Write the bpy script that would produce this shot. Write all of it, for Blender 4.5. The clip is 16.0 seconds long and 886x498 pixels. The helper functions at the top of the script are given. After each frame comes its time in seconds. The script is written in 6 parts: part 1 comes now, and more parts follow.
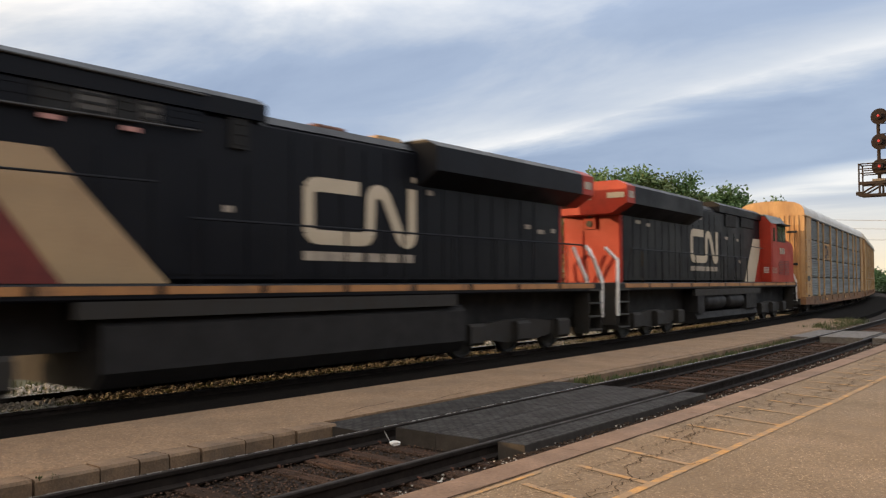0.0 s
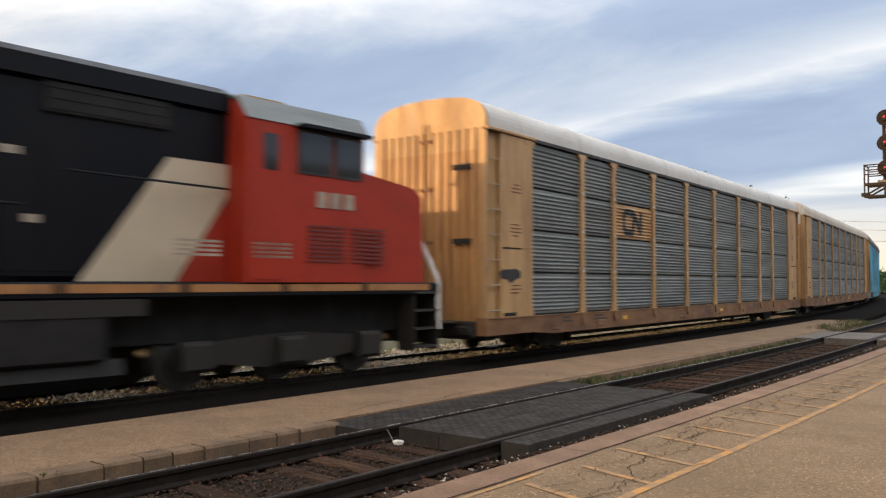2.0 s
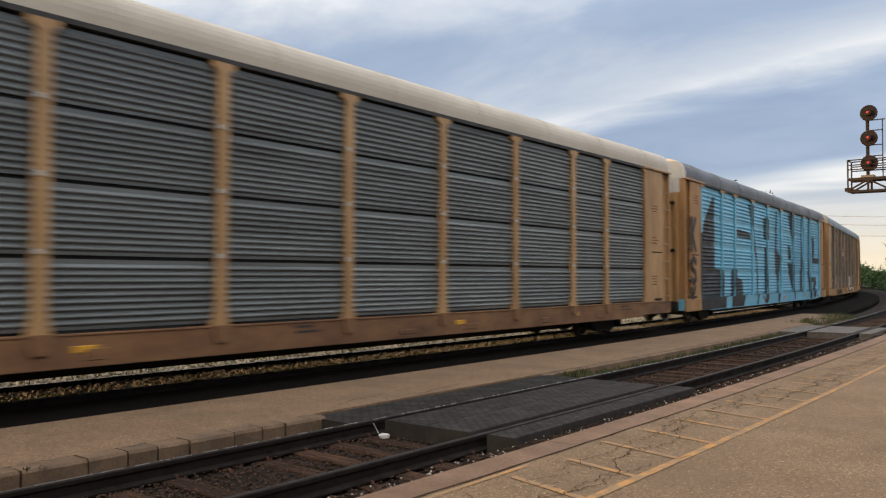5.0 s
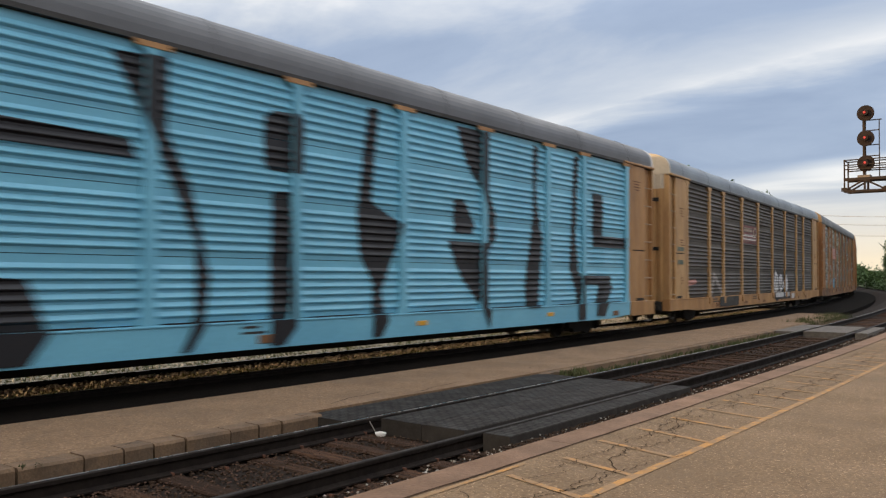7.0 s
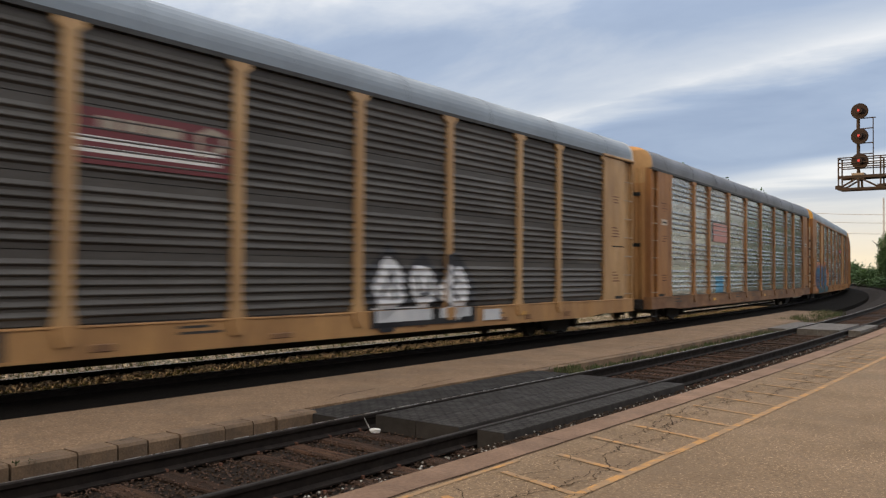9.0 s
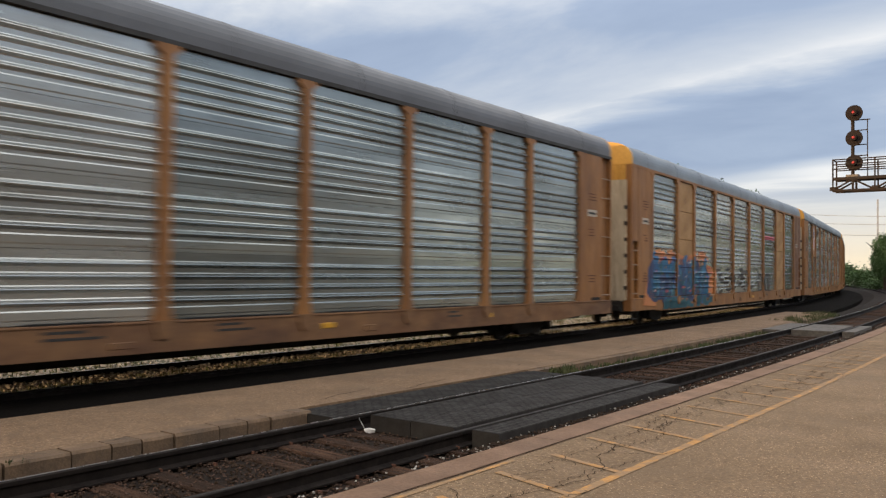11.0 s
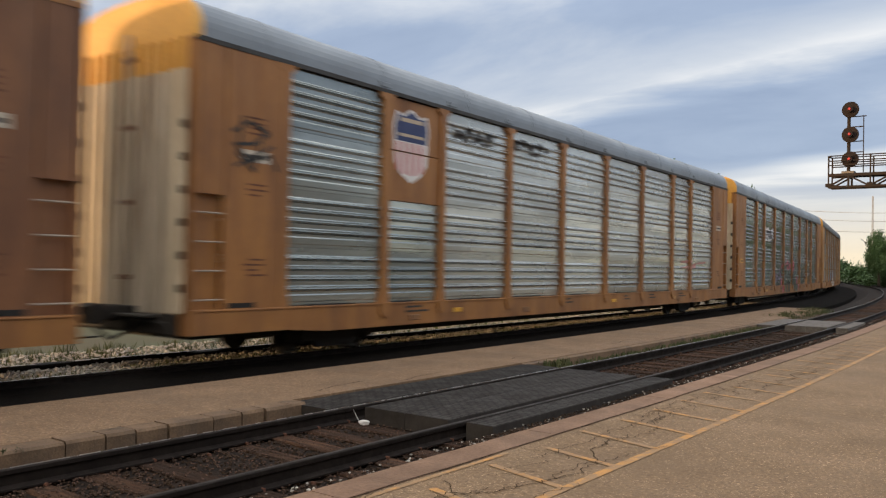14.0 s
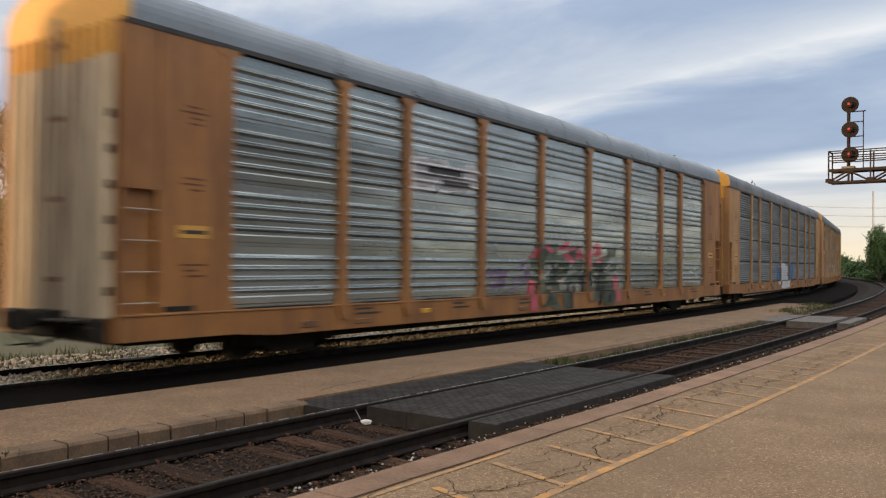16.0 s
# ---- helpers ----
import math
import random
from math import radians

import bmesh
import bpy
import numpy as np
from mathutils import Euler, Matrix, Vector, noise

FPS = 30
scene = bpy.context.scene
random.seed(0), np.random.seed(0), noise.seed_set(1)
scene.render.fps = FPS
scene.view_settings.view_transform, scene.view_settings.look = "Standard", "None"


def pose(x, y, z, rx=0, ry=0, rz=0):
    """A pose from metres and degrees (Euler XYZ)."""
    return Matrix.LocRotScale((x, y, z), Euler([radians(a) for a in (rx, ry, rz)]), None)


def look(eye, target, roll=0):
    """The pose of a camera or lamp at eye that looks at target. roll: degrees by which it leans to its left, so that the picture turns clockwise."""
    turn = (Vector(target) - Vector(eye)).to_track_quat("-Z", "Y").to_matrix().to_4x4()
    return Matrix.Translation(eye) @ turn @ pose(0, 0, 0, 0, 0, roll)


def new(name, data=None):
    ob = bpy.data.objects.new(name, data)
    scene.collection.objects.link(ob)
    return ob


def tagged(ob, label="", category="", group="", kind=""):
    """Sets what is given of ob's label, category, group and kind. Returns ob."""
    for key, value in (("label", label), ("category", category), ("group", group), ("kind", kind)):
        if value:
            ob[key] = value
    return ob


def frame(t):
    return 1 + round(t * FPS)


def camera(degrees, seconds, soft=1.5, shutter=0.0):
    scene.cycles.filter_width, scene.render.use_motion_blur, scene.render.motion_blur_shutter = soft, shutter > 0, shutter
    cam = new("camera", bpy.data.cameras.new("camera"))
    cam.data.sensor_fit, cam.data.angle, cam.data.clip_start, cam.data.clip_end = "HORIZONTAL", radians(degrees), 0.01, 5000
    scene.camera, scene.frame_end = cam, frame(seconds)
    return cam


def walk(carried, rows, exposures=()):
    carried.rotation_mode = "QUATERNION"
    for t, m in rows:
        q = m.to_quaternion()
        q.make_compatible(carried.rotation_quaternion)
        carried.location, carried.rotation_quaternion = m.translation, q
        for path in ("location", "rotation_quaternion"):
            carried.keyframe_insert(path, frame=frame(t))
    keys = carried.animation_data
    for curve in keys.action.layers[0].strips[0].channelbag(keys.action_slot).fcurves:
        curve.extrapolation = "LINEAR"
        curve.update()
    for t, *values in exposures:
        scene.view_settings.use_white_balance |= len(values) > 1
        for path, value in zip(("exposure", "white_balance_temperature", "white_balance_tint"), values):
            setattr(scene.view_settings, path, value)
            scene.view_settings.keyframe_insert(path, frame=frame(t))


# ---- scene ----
EYE = 1.705          # above the rail tops
cam = camera(56.26, 16.0, soft=1.25, shutter=0.45)
PATH = [
    (0, pose(0, 0, EYE, 92.34, 0.18, 39.01)),
    (0.5, pose(0, 0, EYE, 92.25, 0.07, 39.02)),
    (1, pose(0, 0, EYE, 92.31, -0.24, 38.71)),
    (1.5, pose(0, 0, EYE, 92.61, -0.36, 38.38)),
    (2, pose(0, 0, EYE, 92.30, -0.09, 39.28)),
    (2.5, pose(0, 0, EYE, 92.39, -0.02, 40.49)),
    (3, pose(0, 0, EYE, 92.31, -0.25, 40.62)),
    (3.5, pose(0, 0, EYE, 92.18, -0.34, 40.06)),
    (4, pose(0, 0, EYE, 92.17, -0.13, 39.03)),
    (6.5, pose(0, 0, EYE, 91.75, -0.22, 38.10)),
    (7, pose(0, 0, EYE, 91.76, -0.37, 38.12)),
    (7.5, pose(0, 0, EYE, 91.76, -0.38, 38.20)),
    (8, pose(0, 0, EYE, 91.65, -0.49, 38.21)),
    (8.5, pose(0, 0, EYE, 91.48, -0.58, 37.91)),
    (9, pose(0, 0, EYE, 91.54, -0.49, 37.76)),
    (11.5, pose(0, 0, EYE, 91.53, -0.68, 37.40)),
    (12, pose(0, 0, EYE, 91.47, -0.64, 37.45)),
    (12.5, pose(0, 0, EYE, 91.45, -0.64, 37.29)),
    (13, pose(0, 0, EYE, 91.32, -0.66, 37.07)),
    (13.5, pose(0, 0, EYE, 91.18, -0.93, 37.00)),
    (14, pose(0, 0, EYE, 91.06, -1.16, 37.12)),
    (14.5, pose(0, 0, EYE, 91.02, -1.07, 37.17)),
    (15, pose(0, 0, EYE, 91.00, -0.84, 37.27)),
    (15.5, pose(0, 0, EYE, 90.98, -0.64, 37.23)),
    (16, pose(0, 0, EYE, 90.98, -0.64, 37.17)),
]
walk(cam, PATH, [(0.0, 0.03), (0.5, 0.2), (1.5, 0.27), (2.0, 0.16), (2.5, -0.12), (3.0, 0.0), (16.0, 0.0)])

# ---------------------------------------------------------------- world, sun
SUN_AZ, SUN_EL = radians(214), radians(6)
SUN_DIR = Vector((math.sin(SUN_AZ) * math.cos(SUN_EL), math.cos(SUN_AZ) * math.cos(SUN_EL), math.sin(SUN_EL)))


def make_world():
    w = bpy.data.worlds.new("world")
    scene.world = w
    w.use_nodes = True
    n, l = w.node_tree.nodes, w.node_tree.links
    n.clear()
    out = n.new("ShaderNodeOutputWorld")
    sky = n.new("ShaderNodeTexSky")
    sky.sky_type, sky.sun_disc = "NISHITA", False
    sky.sun_elevation, sky.sun_rotation = SUN_EL, SUN_AZ
    sky.air_density, sky.dust_density, sky.ozone_density = 1.0, 1.0, 1.5
    bg_sky = n.new("ShaderNodeBackground")
    bg_sky.inputs["Strength"].default_value = 0.12
    l.new(sky.outputs[0], bg_sky.inputs["Color"])
    # the sheet of cloud, laid flat over the place and seen in perspective
    tc = n.new("ShaderNodeTexCoord")
    sep = n.new("ShaderNodeSeparateXYZ")
    l.new(tc.outputs["Generated"], sep.inputs[0])

    def mth(op, a, b=None):
        m = n.new("ShaderNodeMath")
        m.operation = op
        for k, v in enumerate((a, b)):
            if v is None:
                continue
            if isinstance(v, (int, float)):
                m.inputs[k].default_value = v
            else:
                l.new(v, m.inputs[k])
        return m.outputs[0]
    zz = mth("ADD", mth("MAXIMUM", sep.outputs[2], 0.0), 0.10)
    comb = n.new("ShaderNodeCombineXYZ")
    l.new(mth("DIVIDE", sep.outputs[0], zz), comb.inputs[0])
    l.new(mth("DIVIDE", sep.outputs[1], zz), comb.inputs[1])

    def clouds(scale, loc, rot, stretch, detail, rough):
        mp = n.new("ShaderNodeMapping")
        mp.inputs["Location"].default_value = loc
        mp.inputs["Rotation"].default_value = (0, 0, rot)
        mp.inputs["Scale"].default_value = stretch
        l.new(comb.outputs[0], mp.inputs[0])
        t = n.new("ShaderNodeTexNoise")
        t.inputs["Scale"].default_value, t.inputs["Detail"].default_value, t.inputs["Roughness"].default_value = scale, detail, rough
        t.inputs["Distortion"].default_value = 0.4
        l.new(mp.outputs[0], t.inputs["Vector"])
        return t.outputs[0]

    def ramp(fac, stops):
        r = n.new("ShaderNodeValToRGB")
        e = r.color_ramp.elements
        e[0].position, e[0].color = stops[0][0], (*stops[0][1], 1)
        e[1].position, e[1].color = stops[-1][0], (*stops[-1][1], 1)
        for p, c in stops[1:-1]:
            x = e.new(p)
            x.color = (*c, 1)
        l.new(fac, r.inputs[0])
        return r.outputs[0]
    streak = clouds(0.42, (1.3, 0.4, 0), radians(38), (0.5, 1.3, 1), 3, 0.45)
    cover = clouds(1.1, (7, 3, 0), radians(25), (0.7, 1.1, 1), 6, 0.6)
    # long banks of cloud that rise slowly to the right
    across = mth("ADD", mth("MULTIPLY", sep.outputs[0], 0.788), mth("MULTIPLY", sep.outputs[1], 0.616))
    bank = mth("SUBTRACT", sep.outputs[2], mth("MULTIPLY", across, 0.2))
    bank = mth("ADD", bank, mth("MULTIPLY", mth("SUBTRACT", streak, 0.5), 0.16))
    bank = mth("ADD", bank, mth("MULTIPLY", mth("SUBTRACT", cover, 0.5), 0.05))
    banks = ramp(bank, tuple((q, (v, v, v)) for q, v in ((0.0, 0.45), (0.022, 0.78), (0.040, 0.30), (0.115, 0.20), (0.160, 0.70), (0.205, 0.36), (0.265, 0.24), (0.315, 0.55), (0.37, 0.95), (0.55, 0.6))))
    mix = mth("ADD", mth("MULTIPLY", banks, 0.62), mth("MULTIPLY", mth("SUBTRACT", cover, 0.18), 0.58))
    cloud_col = ramp(mix, ((0.22, (0.27, 0.345, 0.50)), (0.40, (0.37, 0.45, 0.60)), (0.56, (0.60, 0.645, 0.72)), (0.74, (0.97, 0.95, 0.93))))
    # warm band low over the horizon
    low = ramp(sep.outputs[2], ((0.0, (1.0, 0.82, 0.55)), (0.07, (0.94, 0.86, 0.72)), (0.14, (0.7, 0.72, 0.75))))
    bw = ramp(sep.outputs[2], ((0.02, (0.85, 0.85, 0.85)), (0.075, (0.45, 0.45, 0.45)), (0.125, (0, 0, 0))))
    mx = n.new("ShaderNodeMix")
    mx.data_type = "RGBA"
    l.new(bw, mx.inputs["Factor"])
    l.new(cloud_col, mx.inputs[6])
    l.new(low, mx.inputs[7])
    bg_cloud = n.new("ShaderNodeBackground")
    # brighter towards the zenith, as under any sheet of cloud, and warm round the sun
    sundot = n.new("ShaderNodeVectorMath")
    sundot.operation = "DOT_PRODUCT"
    sundot.inputs[1].default_value = SUN_DIR
    l.new(tc.outputs["Generated"], sundot.inputs[0])
    glow = ramp(sundot.outputs["Value"], ((0.1, (1, 1, 1)), (0.75, (1.5, 1.25, 0.95)), (1.0, (3.2, 2.3, 1.4))))
    tint = n.new("ShaderNodeMix")
    tint.data_type, tint.blend_type = "RGBA", "MULTIPLY"
    tint.inputs[0].default_value = 1.0
    l.new(mx.outputs[2], tint.inputs[6])
    l.new(glow, tint.inputs[7])
    rise = ramp(sep.outputs[2], ((0.28, (1.0, 1.0, 1.0)), (0.75, (2.3, 2.2, 2.1))))
    lift = n.new("ShaderNodeMix")
    lift.data_type, lift.blend_type = "RGBA", "MULTIPLY"
    lift.inputs[0].default_value = 1.0
    l.new(tint.outputs[2], lift.inputs[6])
    l.new(rise, lift.inputs[7])
    l.new(lift.outputs[2], bg_cloud.inputs["Color"])
    bg_cloud.inputs["Strength"].default_value = 1.18
    ms = n.new("ShaderNodeMixShader")
    ms.inputs[0].default_value = 0.88
    l.new(bg_sky.outputs[0], ms.inputs[1])
    l.new(bg_cloud.outputs[0], ms.inputs[2])
    l.new(ms.outputs[0], out.inputs[0])


make_world()
sun = new("sun", bpy.data.lights.new("sun", "SUN"))
sun.data.energy, sun.data.angle, sun.data.color = 3.4, radians(0.6), (1.0, 0.62, 0.30)
sun.matrix_world = look(SUN_DIR * 100, (0, 0, 0))


# ---------------------------------------------------------------- materials
def material(name, a, b=None, rough=0.6, metal=0.0, scale=3.0, fine=40.0, bump=0.15, streak=None, vary=0.0, spec=0.5, dirt=None, dirt_amount=0.0, grain=0.35, speck=None):
    """Two-scale mottled surface: a and b blend in patches, finer grain on top; streak stretches the patches along z; dirt: a third colour in blots."""
    m = bpy.data.materials.new(name)
    m.use_nodes = True
    n, l = m.node_tree.nodes, m.node_tree.links
    bs = n["Principled BSDF"]
    b = b or tuple(c * 0.75 for c in a)
    tc = n.new("ShaderNodeTexCoord")
    mp = n.new("ShaderNodeMapping")
    if streak:
        mp.inputs["Scale"].default_value = streak
    l.new(tc.outputs["Object"], mp.inputs[0])
    vec = mp.outputs[0]
    info = n.new("ShaderNodeObjectInfo")
    if vary:
        add = n.new("ShaderNodeVectorMath")
        add.operation = "MULTIPLY_ADD"
        cx = n.new("ShaderNodeCombineXYZ")
        for k in range(3):
            l.new(info.outputs["Random"], cx.inputs[k])
        l.new(cx.outputs[0], add.inputs[0])
        add.inputs[1].default_value = (31, 17, 23)
        l.new(vec, add.inputs[2])
        vec = add.outputs[0]

    def tex(s, d, r=0.6):
        t = n.new("ShaderNodeTexNoise")
        t.inputs["Scale"].default_value, t.inputs["Detail"].default_value, t.inputs["Roughness"].default_value = s, d, r
        l.new(vec, t.inputs["Vector"])
        return t.outputs[0]

    def rng(v, lo, hi, to0=0.0, to1=1.0):
        r = n.new("ShaderNodeMapRange")
        for k, x in enumerate((lo, hi, to0, to1)):
            r.inputs[k + 1].default_value = x
        l.new(v, r.inputs[0])
        return r.outputs[0]

    def blend(f, c0, c1, mode="MIX"):
        x = n.new("ShaderNodeMix")
        x.data_type, x.blend_type = "RGBA", mode
        if isinstance(f, float):
            x.inputs[0].default_value = f
        else:
            l.new(f, x.inputs[0])
        for k, c in ((6, c0), (7, c1)):
            if isinstance(c, tuple):
                x.inputs[k].default_value = (*c, 1)
            else:
                l.new(c, x.inputs[k])
        return x.outputs[2]
    big, small = tex(scale, 5), tex(fine, 3)
    col = blend(rng(big, 0.35, 0.65), a, b)
    col = blend(rng(small, 0.3, 0.7, 0.0, grain), col, tuple(c * 0.6 for c in b))
    if speck:
        col = blend(rng(tex(fine * 1.7, 1), 0.62, 0.70, 0, 0.8), col, speck)
    if dirt:
        lo, hi = (0.44, 0.51) if dirt_amount > 1 else (0.62 - dirt_amount * 0.25, 0.72)
        col = blend(rng(tex(scale * 0.6, 8, 0.7), lo, hi, 0, 0.85), col, dirt)
    if vary:
        hsv = n.new("ShaderNodeHueSaturation")
        l.new(rng(info.outputs["Random"], 0, 1, 1 - vary, 1 + vary), hsv.inputs["Value"])
        l.new(col, hsv.inputs["Color"])
        col = hsv.outputs[0]
    l.new(col, bs.inputs["Base Color"])
    l.new(rng(big, 0.3, 0.7, max(rough - 0.1, 0.02), min(rough + 0.12, 1)), bs.inputs["Roughness"])
    bs.inputs["Metallic"].default_value = metal
    bs.inputs["Specular IOR Level"].default_value = spec
    if bump:
        bp = n.new("ShaderNodeBump")
        bp.inputs["Strength"].default_value, bp.inputs["Distance"].default_value = bump, 0.02
        l.new(small, bp.inputs["Height"])
        l.new(bp.outputs[0], bs.inputs["Normal"])
    return m


def glowing(name, colour, strength):
    m = bpy.data.materials.new(name)
    m.use_nodes = True
    bs = m.node_tree.nodes["Principled BSDF"]
    bs.inputs["Base Color"].default_value = (*colour, 1)
    bs.inputs["Emission Color"].default_value = (*colour, 1)
    bs.inputs["Emission Strength"].default_value = strength
    return m


